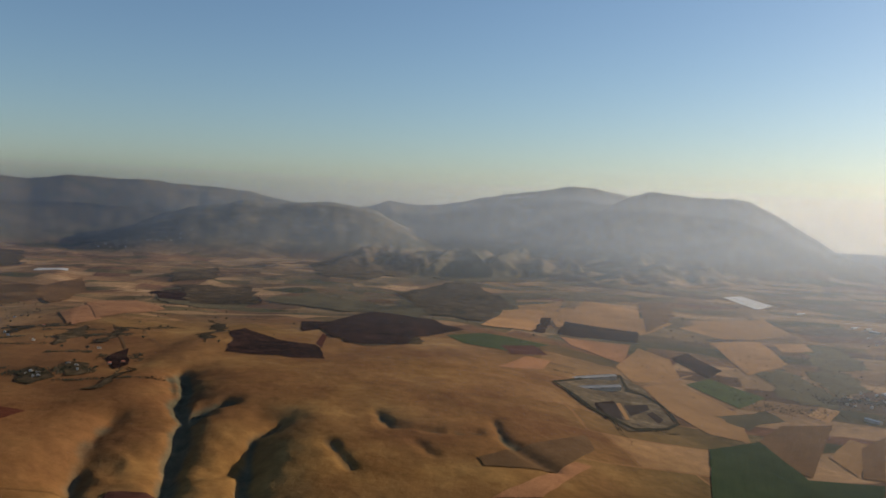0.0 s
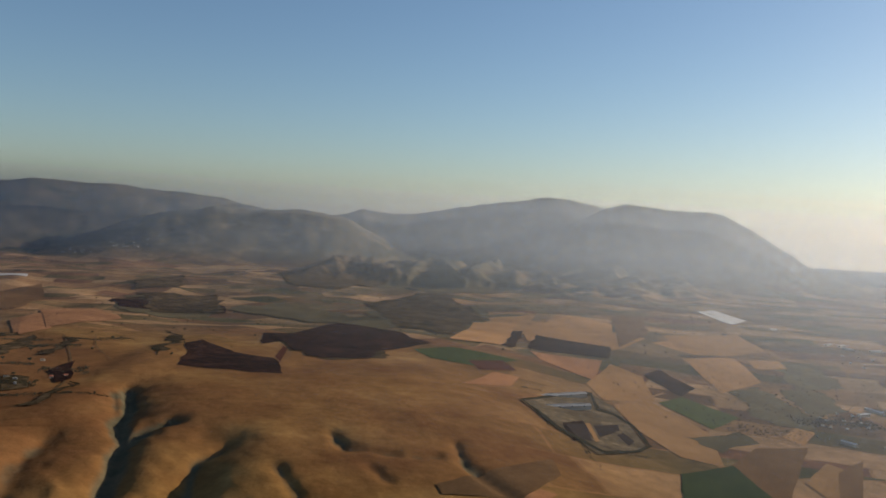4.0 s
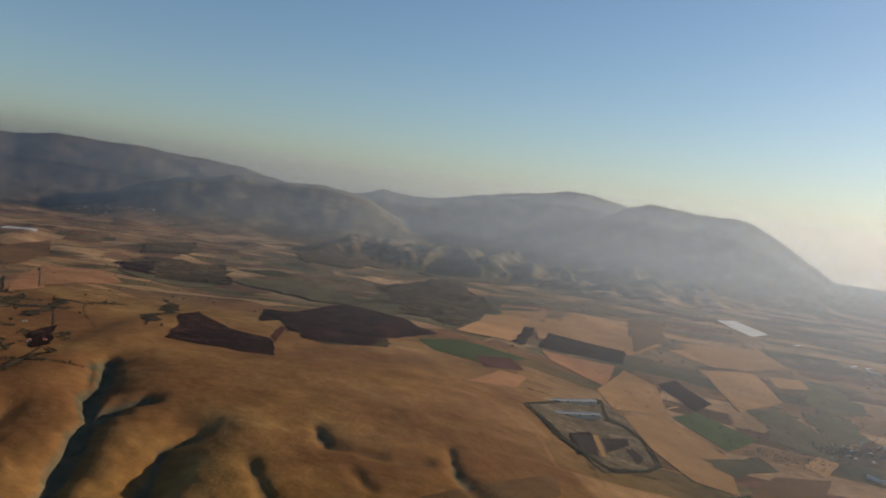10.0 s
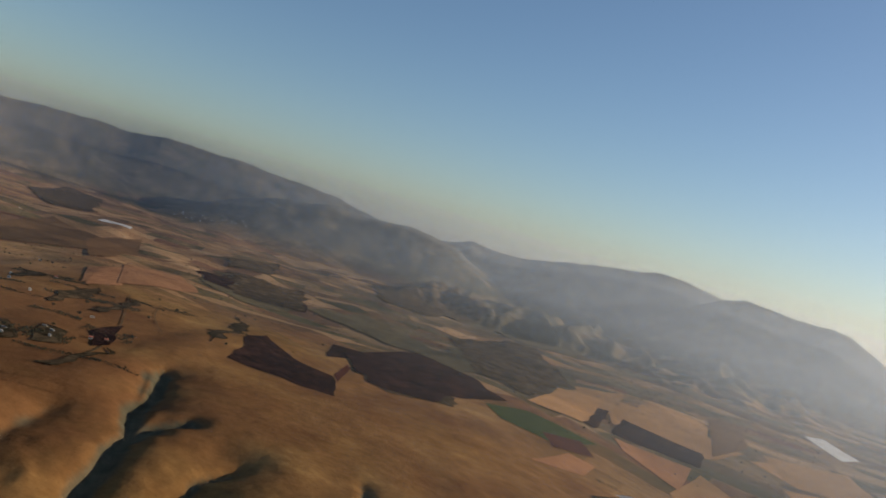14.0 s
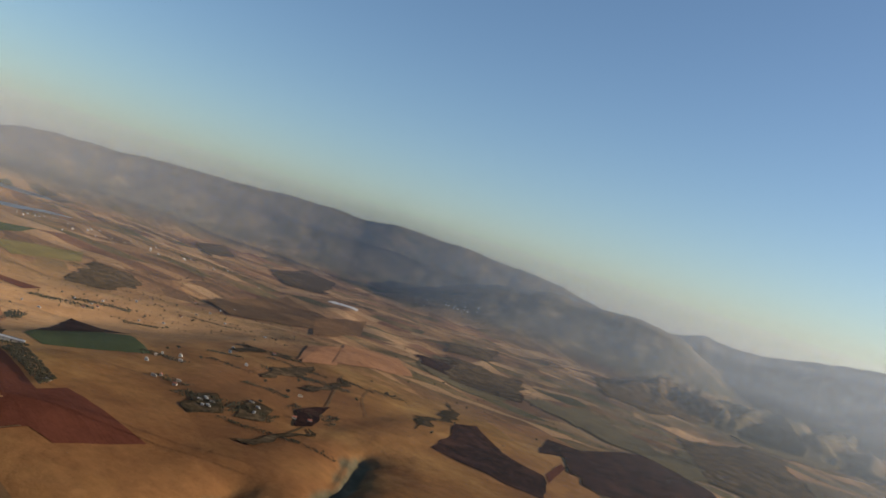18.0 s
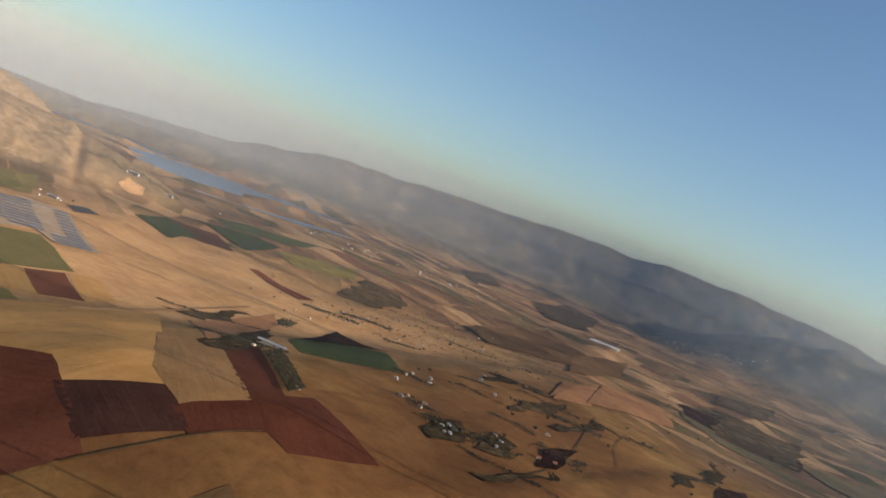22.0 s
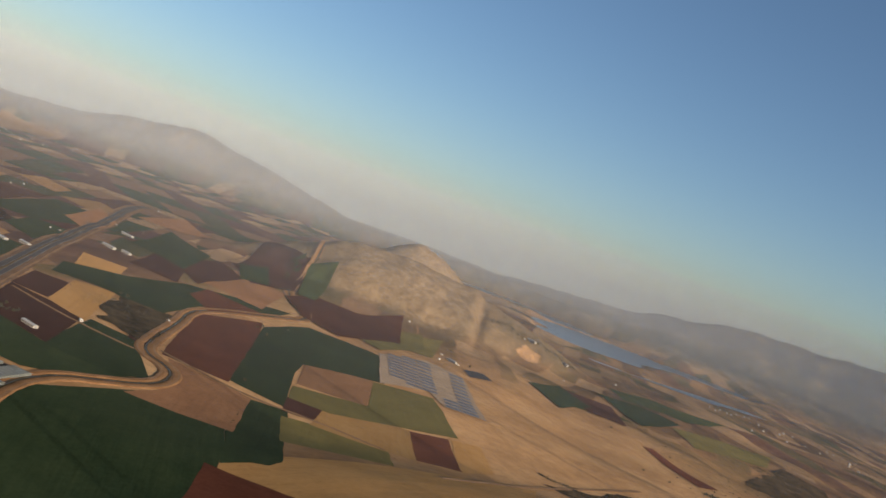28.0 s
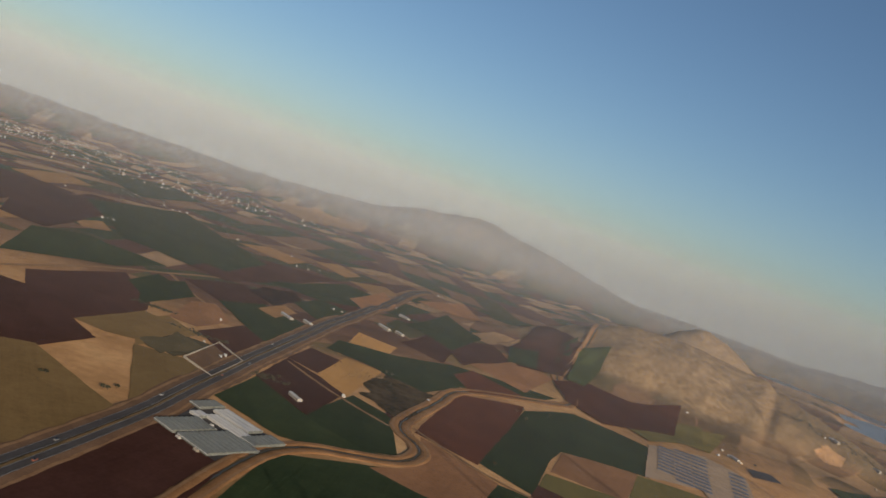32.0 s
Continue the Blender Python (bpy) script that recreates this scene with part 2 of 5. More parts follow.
# ravines, scarps and hollows: ends in plan units, half width, depth
RAVINES = (
    (-1.283, 4.200, -1.146, 3.829, 10, 7.5),
    (-1.146, 3.829, -1.117, 3.592, 10, 7.5),
    (-1.117, 3.592, -1.012, 3.354, 10, 7.5),
    (-1.012, 3.354, -0.967, 3.154, 10, 7.5),
    (-0.967, 3.154, -0.917, 2.883, 10, 7.5),
    (-0.917, 2.883, -0.858, 2.642, 10, 7.5),
    (-0.858, 2.642, -0.800, 2.429, 10, 7.5),
    (-0.800, 2.429, -0.746, 2.225, 10, 7.5),
    (-0.900, 3.596, -0.975, 3.513, 11, 7),
    (-0.975, 3.513, -0.996, 3.292, 11, 7),
    (-1.304, 4.083, -1.117, 3.592, 8, 4),
    (-1.283, 4.200, -0.917, 2.883, 38, 7),
    (-0.917, 2.883, -0.746, 2.225, 38, 7),
    (-0.617, 3.350, -0.696, 3.204, 8, 5),
    (-0.696, 3.204, -0.671, 2.971, 8, 5),
    (-0.671, 2.971, -0.625, 2.721, 8, 5),
    (-0.625, 2.721, -0.579, 2.500, 8, 5),
    (-0.579, 2.500, -0.546, 2.288, 8, 5),
    (-0.671, 3.404, -0.671, 2.971, 30, 8),
    (-0.671, 2.971, -0.546, 2.288, 30, 8),
    (-1.292, 3.346, -1.254, 2.992, 9, 3.5),
    (-1.254, 2.992, -1.188, 2.742, 9, 3.5),
    (-1.188, 2.742, -1.092, 2.471, 9, 3.5),
    (-1.092, 2.471, -1.025, 2.263, 9, 3.5),
    (-1.292, 3.346, -1.188, 2.742, 32, 8),
    (-1.188, 2.742, -1.029, 2.263, 32, 8),
    (-0.250, 3.513, -0.183, 3.325, 7, 3.5),
    (-0.183, 3.325, -0.071, 3.296, 7, 3.5),
    (-0.071, 3.296, 0.042, 3.271, 7, 3.5),
    (0.042, 3.271, 0.163, 3.312, 7, 3.5),
    (0.242, 3.513, 0.263, 3.279, 7, 4.5),
    (0.263, 3.279, 0.333, 3.100, 7, 4.5),
    (0.333, 3.100, 0.421, 2.983, 7, 4.5),
    (-0.400, 3.083, -0.342, 2.958, 7, 3),
    (-0.342, 2.958, -0.283, 2.837, 7, 3),
    (-0.079, 3.138, 0.000, 2.987, 6, 2.5),
)


# ---- ground ----
def mesh_object(name, verts, faces, mat, parent=None, smooth=False):
    me = bpy.data.meshes.new(name)
    me.from_pydata([tuple(v) for v in verts], [], faces)
    me.materials.append(mat)
    if smooth:
        me.shade_smooth()
    ob = new(name, me)
    ob.parent = parent
    return ob


def fast_mesh(name, co, quads, mat, smooth=True):
    me = bpy.data.meshes.new(name)
    me.vertices.add(len(co))
    me.vertices.foreach_set("co", np.ascontiguousarray(co, np.float32).ravel())
    nq = len(quads)
    me.loops.add(nq * 4)
    me.loops.foreach_set("vertex_index", np.ascontiguousarray(quads, np.int32).ravel())
    me.polygons.add(nq)
    me.polygons.foreach_set("loop_start", np.arange(0, nq * 4, 4, dtype=np.int32))
    me.polygons.foreach_set("loop_total", np.full(nq, 4, np.int32))
    me.update()
    me.validate()
    me.materials.append(mat)
    if smooth:
        me.shade_smooth()
    return new(name, me)


def ground_material():
    k = Mat("dry_farmland", 1.0, 0.0)
    p = k.pos()
    warp = k.n("TexNoise", Scale=0.004, Detail=3.0, Roughness=0.5)
    k.put(warp.inputs["Vector"], p)
    wp = k.n("VectorMath", operation="MULTIPLY_ADD")
    k.put(wp.inputs[0], warp.outputs["Color"])
    wp.inputs[1].default_value = (60, 60, 0)
    k.put(wp.inputs[2], p)
    # parcels: rectangles that run one way within each estate
    estate = k.n("TexVoronoi", voronoi_dimensions="2D", Scale=1 / 620)
    k.put(estate.inputs["Vector"], wp.outputs[0])
    es = k.n("SeparateColor")
    k.put(es.inputs[0], estate.outputs["Color"])
    turned = k.n("VectorRotate", rotation_type="Z_AXIS")
    k.put(turned.inputs["Vector"], wp.outputs[0])
    k.put(turned.inputs["Angle"], k.math("ADD", k.math("MULTIPLY", es.outputs[0], 1.3), -0.35))
    sized = k.n("VectorMath", operation="SCALE")
    k.put(sized.inputs[0], turned.outputs[0])
    k.put(sized.inputs["Scale"], k.math("ADD", k.math("MULTIPLY", es.outputs[1], 0.8), 0.65))
    brick = k.n("TexBrick", offset=0.37, offset_frequency=3, squash=1.7, squash_frequency=2, Scale=1.0)
    k.put(brick.inputs["Vector"], sized.outputs[0])
    for q, v in (("Color1", (0, 0, 0, 1)), ("Color2", (1, 1, 1, 1)), ("Mortar", (0.12, 0.12, 0.12, 1)), ("Mortar Size", 1.6), ("Brick Width", 155.0), ("Row Height", 74.0)):
        brick.inputs[q].default_value = v
    sep = k.n("SeparateColor")
    k.put(sep.inputs[0], brick.outputs["Color"])
    patch = k.n("ValToRGB")
    k.put(patch.inputs[0], sep.outputs[0])
    patch.color_ramp.interpolation = "CONSTANT"
    cols = ((0.0, (0.25, 0.145, 0.072)), (0.16, (0.10, 0.058, 0.036)), (0.34, (0.34, 0.21, 0.11)), (0.46, (0.075, 0.066, 0.032)), (0.60, (0.17, 0.092, 0.050)), (0.72, (0.38, 0.24, 0.125)), (0.80, (0.052, 0.060, 0.030)), (0.90, (0.125, 0.060, 0.040)))
    while len(patch.color_ramp.elements) < len(cols):
        patch.color_ramp.elements.new(0.5)
    for e, (q, c) in zip(patch.color_ramp.elements, cols):
        e.position, e.color = q, (*c, 1)
    damp = k.n("ValToRGB")
    k.put(damp.inputs[0], sep.outputs[0])
    damp.color_ramp.interpolation = "CONSTANT"
    cols = ((0.0, (0.105, 0.056, 0.042)), (0.20, (0.040, 0.056, 0.030)), (0.42, (0.165, 0.095, 0.060)), (0.56, (0.060, 0.062, 0.034)), (0.68, (0.30, 0.19, 0.105)), (0.80, (0.085, 0.045, 0.036)), (0.92, (0.20, 0.115, 0.068)))
    while len(damp.color_ramp.elements) < len(cols):
        damp.color_ramp.elements.new(0.5)
    for e, (q, c) in zip(damp.color_ramp.elements, cols):
        e.position, e.color = q, (*c, 1)
    gold = k.ramp(k.noise(p, 0.012, 6), (0.3, (0.138, 0.068, 0.023)), (0.5, (0.226, 0.122, 0.041)), (0.7, (0.32, 0.188, 0.068)))
    gold = k.mix(k.ramp(k.noise(p, 0.0032, 5, 0.6), (0.38, (0, 0, 0)), (0.58, (0.85, 0.85, 0.85))), gold, (0.128, 0.060, 0.026))
    scrub = k.ramp(k.noise(p, 0.009, 9, 0.72), (0.36, (0.055, 0.057, 0.036)), (0.56, (0.110, 0.090, 0.055)), (0.74, (0.25, 0.170, 0.095)))
    rock = k.ramp(k.noise(p, 0.055, 9, 0.75), (0.3, (0.115, 0.076, 0.042)), (0.5, (0.205, 0.138, 0.076)), (0.72, (0.30, 0.210, 0.122)))
    rough = k.ramp(k.noise(p, 0.0075, 9, 0.66), (0.40, (0.035, 0.034, 0.020)), (0.50, (0.070, 0.048, 0.028)), (0.57, (0.16, 0.092, 0.048)), (0.70, (0.33, 0.20, 0.10)))
    a = k.n("Attribute", attribute_name="cover")
    s2 = k.n("SeparateColor")
    k.put(s2.inputs[0], a.outputs["Color"])
    c = k.mix(a.outputs["Alpha"], k.mix(k.ramp(k.noise(p, 0.0021, 4), (0.38, (0.08, 0.08, 0.08)), (0.60, (0.62, 0.62, 0.62))), patch.outputs[0], rough), damp.outputs[0])
    xyz, west = k.n("SeparateXYZ"), k.n("MapRange")
    k.put(xyz.inputs[0], p)
    k.put(west.inputs[0], xyz.outputs[0])
    for q, v in zip((1, 2), (-620, -860)):
        west.inputs[q].default_value = v
    straw = k.ramp(k.noise(p, 0.009, 7, 0.62), (0.3, (0.35, 0.188, 0.080)), (0.5, (0.47, 0.262, 0.115)), (0.7, (0.56, 0.335, 0.155)))
    c = k.mix(s2.outputs[0], c, k.mix(west.outputs[0], gold, straw))
    c = k.mix(s2.outputs[1], c, scrub)
    c = k.mix(0.45, c, k.ramp(k.noise(p, 0.06, 9, 0.78), (0.28, (0.40, 0.40, 0.40)), (0.72, (1.5, 1.48, 1.42))), "MULTIPLY")
    c = k.mix(s2.outputs[2], c, rock)
    k.color(c)
    k.bump(k.noise(p, 0.10, 6, 0.6), 0.3, 2.5)
    return k.m


GRID = {}


def mesh_z(x, y):
    """Height of the ground sheet itself at x, y."""
    x, y = np.asarray(x, float), np.asarray(y, float)
    r = np.clip(np.hypot(x - CX, y - CY), 0, 4730)
    a = np.degrees(np.arctan2(CX - x, y - CY))
    a = np.where(a < -40, a + 360, a)
    ang, rad, z = GRID["ang"], GRID["rad"], GRID["z"]
    i = np.clip(np.searchsorted(rad, r) - 1, 0, len(rad) - 2)
    j = np.clip(np.searchsorted(ang, a) - 1, 0, len(ang) - 2)
    u, v = (r - rad[i]) / (rad[i + 1] - rad[i]), (a - ang[j]) / (ang[j + 1] - ang[j])
    return (1 - u) * ((1 - v) * z[i, j] + v * z[i, j + 1]) + u * ((1 - v) * z[i + 1, j] + v * z[i + 1, j + 1])


def build_ground():
    ang = np.concatenate([np.arange(-40, 130, 0.22), np.arange(130, 320, 1.5)])
    rad = [0.0, 60, 120, 180, 240, 300]
    while rad[-1] < 4735:
        rad.append(rad[-1] + max(6.0, rad[-1] * 0.0085))
    rad = np.array(rad)
    A, Rr = np.meshgrid(np.radians(ang), rad)
    x, y = CX - Rr * np.sin(A), CY + Rr * np.cos(A)
    z = ground_z(x, y)
    GRID.update(ang=np.append(ang, 320.0), rad=rad, z=np.concatenate([z, z[:, :1]], 1))
    n, m = A.shape
    co = np.stack([x, y, z], -1).reshape(-1, 3)
    i, j = np.meshgrid(np.arange(n - 1), np.arange(m), indexing="ij")
    j2 = (j + 1) % m
    quads = np.stack([i * m + j, i * m + j2, (i + 1) * m + j2, (i + 1) * m + j], -1).reshape(-1, 4)
    ob = fast_mesh("ground", co, quads, ground_material())
    tagged(ob, "dry golden farmland rolling away to hazy blue ranges", "ground", kind="structure")
    X, Y = x.ravel(), y.ravel()
    col = np.zeros((len(X), 4), np.float32)
    hills = sig((X + 3.1 * U) / 60) * sig((0.9 * U - X) / 60) * sig((6.2 * U - Y) / 100)
    plainw = sig((-X - 3.3 * U) / 60) * sig((X + 7.5 * U) / 90) * (1 - sig((-X - 1230) / 60) * sig((560 - Y) / 60))
    col[:, 0] = np.clip(hills + plainw, 0, 1) * sig((1750 - np.hypot(X - CX, Y - CY)) / 120)
    rr, azz = np.hypot(X - CX, Y - CY), np.degrees(np.arctan2(CX - X, Y - CY))
    dry = 0.3 * sig((azz - 13) / 4) * sig((4000 - rr) / 200) * np.clip(1.9 * fbm(X / 240, Y / 150, 4, 88) - 0.45, 0, 1)
    col[:, 0] = np.maximum(col[:, 0], dry * (1 - sig((-X - 1150) / 90) * sig((900 + 0.25 * (-X - 1150) - Y) / 120)))
    m = mountains(X, Y)
    col[:, 1] = np.clip((m - 8) / 50 + 0.6 * (fbm(X / 200, Y / 200, 3, 51) - 0.5), 0, 1)
    col[:, 1] = np.maximum(col[:, 1], np.maximum(np.clip((-gullies(X, Y)[0] - 2.2 + 4 * (fbm(X / 22, Y / 22, 3, 57) - 0.47)) / 2.5, 0, 0.95), 0.6 * brow(X, Y) * np.clip((rocky(X, Y) - 8) / 16, 0, 1)))
    maquis = 0.85 * sig((12 - azz) / 4) * sig((azz + 22) / 4) * sig((rr - 1250) / 120) * sig((3700 - rr) / 200)
    col[:, 1] = np.maximum(col[:, 1], maquis * np.clip((fbm(X / 230, Y / 110, 4, 91) - 0.41) * 7, 0, 1))
    col[:, 2] = np.clip((rocky(X, Y) - 8) / 16, 0, 1) * (1 - 0.7 * brow(X, Y))
    irrigated = sig((-X - 1150) / 90) * sig((900 + 0.25 * (-X - 1150) - Y) / 120)
    col[:, 3] = irrigated
    att = ob.data.color_attributes.new("cover", "FLOAT_COLOR", "POINT")
    att.data.foreach_set("color", col.ravel())
    return ob


ground = build_ground()


# ---- haze: thin translucent curtains added round the valley to imitate hazy air ----
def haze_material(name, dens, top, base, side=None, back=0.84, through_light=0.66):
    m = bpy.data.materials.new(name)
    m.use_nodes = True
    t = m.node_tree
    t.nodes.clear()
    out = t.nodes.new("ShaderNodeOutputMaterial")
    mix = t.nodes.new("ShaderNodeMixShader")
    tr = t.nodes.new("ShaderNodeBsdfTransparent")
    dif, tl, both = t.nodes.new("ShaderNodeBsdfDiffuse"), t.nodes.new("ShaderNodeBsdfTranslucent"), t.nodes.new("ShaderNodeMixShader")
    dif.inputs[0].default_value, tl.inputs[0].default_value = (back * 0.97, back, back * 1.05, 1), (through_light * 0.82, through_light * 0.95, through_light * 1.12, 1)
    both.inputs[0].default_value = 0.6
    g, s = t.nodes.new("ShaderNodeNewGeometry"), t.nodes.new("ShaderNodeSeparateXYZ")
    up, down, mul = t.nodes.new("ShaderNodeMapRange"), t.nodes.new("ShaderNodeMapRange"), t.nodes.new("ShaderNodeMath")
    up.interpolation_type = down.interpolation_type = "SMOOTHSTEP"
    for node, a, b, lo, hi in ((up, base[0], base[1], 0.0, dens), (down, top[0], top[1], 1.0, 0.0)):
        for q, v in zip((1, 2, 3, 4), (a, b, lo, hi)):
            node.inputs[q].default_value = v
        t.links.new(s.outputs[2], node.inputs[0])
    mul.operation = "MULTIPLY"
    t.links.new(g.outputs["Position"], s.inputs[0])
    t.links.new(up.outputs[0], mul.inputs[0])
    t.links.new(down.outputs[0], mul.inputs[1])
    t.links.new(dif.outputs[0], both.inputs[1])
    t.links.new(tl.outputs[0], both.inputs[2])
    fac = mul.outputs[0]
    if side:                            # only on one side, faded in along x
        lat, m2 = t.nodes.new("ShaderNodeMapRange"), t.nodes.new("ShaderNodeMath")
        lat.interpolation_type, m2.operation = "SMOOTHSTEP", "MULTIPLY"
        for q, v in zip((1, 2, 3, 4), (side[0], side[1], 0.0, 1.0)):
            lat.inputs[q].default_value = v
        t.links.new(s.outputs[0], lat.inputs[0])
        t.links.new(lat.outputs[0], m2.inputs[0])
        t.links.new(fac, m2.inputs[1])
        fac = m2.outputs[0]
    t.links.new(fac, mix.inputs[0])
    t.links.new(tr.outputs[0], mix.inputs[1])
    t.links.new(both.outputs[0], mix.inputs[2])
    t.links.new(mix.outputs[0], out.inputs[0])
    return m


def haze_curtain(r, dens, top, base, side=None):
    # finely pleated, so that it scatters light alike towards all sides
    n, zs = 2880, (-60, top[1] + 10)
    rr = [r * (1 + (0.7 if k % 2 else -0.7) * math.pi / n) for k in range(n)]
    co = np.array([(CX - rr[k] * math.sin(2 * math.pi * k / n), CY + rr[k] * math.cos(2 * math.pi * k / n), z) for z in zs for k in range(n)])
    q = np.array([(k, (k + 1) % n, n + (k + 1) % n, n + k) for k in range(n)])
    ob = fast_mesh("haze", co, q, haze_material("haze_sheet", dens, top, base, side), smooth=False)
    return tagged(ob, "thin pale translucent sheet standing in for haze over the valley", "haze", kind="structure")


scene.cycles.transparent_max_bounces = 32   # room for the layers of haze
# rings of sheets whose pale tone imitates haze growing with distance
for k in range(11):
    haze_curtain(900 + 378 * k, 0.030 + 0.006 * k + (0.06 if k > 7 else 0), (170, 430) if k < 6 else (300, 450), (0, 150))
# near sheet added as a pale veil, lifts the dark tones like lens flare
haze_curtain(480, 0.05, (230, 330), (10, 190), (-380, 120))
# sheets added on the sunward side to imitate the bright wash there
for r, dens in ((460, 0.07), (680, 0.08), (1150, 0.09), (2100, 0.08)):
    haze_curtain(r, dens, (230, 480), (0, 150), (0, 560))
# the same kind of added veil for the western plain
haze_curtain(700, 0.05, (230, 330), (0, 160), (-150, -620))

# ---- land cover: draped fields, tracks, water ----
from mathutils.geometry import tessellate_polygon

SOILS = {  # dark tone, light tone, row strength, label
    "red": ((0.092, 0.032, 0.019), (0.145, 0.053, 0.030), 0.5, "freshly ploughed red earth field with faint furrows"),
    "maroon": ((0.046, 0.021, 0.016), (0.078, 0.036, 0.027), 0.5, "dark maroon ploughed field with faint furrows"),
    "russet": ((0.055, 0.019, 0.012), (0.088, 0.032, 0.020), 0.5, "deep red ploughed field edged by pale tracks"),
    "umber": ((0.100, 0.058, 0.028), (0.152, 0.088, 0.042), 0.4, "dull brown ploughed field on the slope"),
    "fallow": ((0.068, 0.058, 0.033), (0.115, 0.094, 0.053), 0.4, "dull olive brown fallow field in the valley"),
    "brown": ((0.215, 0.104, 0.050), (0.33, 0.168, 0.082), 0.4, "reddish brown fallow field with dry weeds"),
    "tan": ((0.235, 0.128, 0.054), (0.335, 0.190, 0.084), 0.5, "pale tan harvested field beside other plots"),
    "stub": ((0.34, 0.178, 0.060), (0.47, 0.26, 0.094), 0.7, "golden straw stubble field with mown stripes"),
    "dry": ((0.150, 0.096, 0.040), (0.225, 0.146, 0.062), 0.6, "dull straw field with wheel tracks beside the road"),
    "green": ((0.040, 0.054, 0.021), (0.068, 0.084, 0.032), 0.5, "irrigated green crop field among dry plots"),
    "dgreen": ((0.022, 0.035, 0.017), (0.040, 0.056, 0.025), 0.5, "dark green lucerne field with fine rows"),
    "olive": ((0.118, 0.100, 0.034), (0.190, 0.150, 0.052), 0.5, "olive green field of thinning young crop"),
    "dark": ((0.009, 0.006, 0.005), (0.028, 0.014, 0.010), 0.5, "burnt dark brown field on the hillside"),
    "scrub": ((0.022, 0.019, 0.010), (0.068, 0.047, 0.025), 0.2, "dark scrubby rough ground between fields"),
    "pit": ((0.026, 0.020, 0.018), (0.050, 0.038, 0.032), 0.2, "dark dug pit in the fenced yard"),
    "hedge": ((0.020, 0.020, 0.012), (0.045, 0.038, 0.024), 0.2, "dark strip of weeds along the yard fence"),
    "yard": ((0.070, 0.052, 0.031), (0.115, 0.086, 0.052), 0.2, "fenced bare earth yard with dug pits"),
    "quarry": ((0.24, 0.140, 0.070), (0.40, 0.25, 0.130), 0.2, "pale orange quarried rock face at the hill foot"),
    "plastic": ((0.420, 0.400, 0.360), (0.560, 0.540, 0.490), 0.6, "pale plastic covered crop rows in the valley"),
}


def soil_material(kind):
    lo, hi, rows, _ = SOILS[kind]
    k = Mat(kind + "_field", 1.0, 0.0)
    tc = k.n("TexCoord")
    p = tc.outputs["Object"]
    mp = k.n("Mapping")
    k.put(mp.inputs[0], p)
    mp.inputs["Scale"].default_value = (0.006, 0.16, 0.1)
    row = k.noise(mp.outputs[0], 1.0, 4, 0.7)
    broad, fine = k.noise(p, 0.018, 5, 0.65), k.noise(p, 0.22, 6, 0.7)
    n = k.math("ADD", k.math("MULTIPLY", broad, 0.8 - rows * 0.35), k.math("MULTIPLY", row, rows * 0.55))
    n = k.math("ADD", n, k.math("MULTIPLY", k.math("SUBTRACT", fine, 0.5), 0.45))
    c = k.ramp(n, (0.28, lo), (0.62, hi)) if kind not in ("scrub", "dark", "yard") else k.ramp(k.math("ADD", k.math("MULTIPLY", k.noise(p, 0.03, 5, 0.65), 0.55), k.math("MULTIPLY", k.noise(p, 0.12, 8, 0.75), 0.45)), (0.40, lo), (0.52, hi), (0.66, tuple(q * 1.9 for q in hi)))
    oi = k.n("ObjectInfo")
    c = k.mix(1.0, c, k.ramp(oi.outputs["Random"], (0.0, (0.82, 0.84, 0.86)), (1.0, (1.14, 1.10, 1.06))), "MULTIPLY")
    k.color(c).bump(k.math("ADD", fine, row), 0.5, 0.8)
    if kind in RAGGED:                  # thins out in streaks towards its rim
        streak = k.n("Mapping")
        k.put(streak.inputs[0], p)
        streak.inputs["Scale"].default_value = (0.035, 0.12, 0.1)
        cover = k.math("ADD", k.math("MULTIPLY", k.noise(streak.outputs[0], 1.0, 6, 0.7), 1.3), k.n("Attribute", attribute_name="rim").outputs["Fac"])
        k.put(k.b.inputs["Alpha"], k.ramp(cover, (0.46, (0, 0, 0)), (0.72, (1, 1, 1))))
    return k.m


RAGGED = ("scrub", "fallow", "hedge", "quarry")
SOIL_MATS = {}


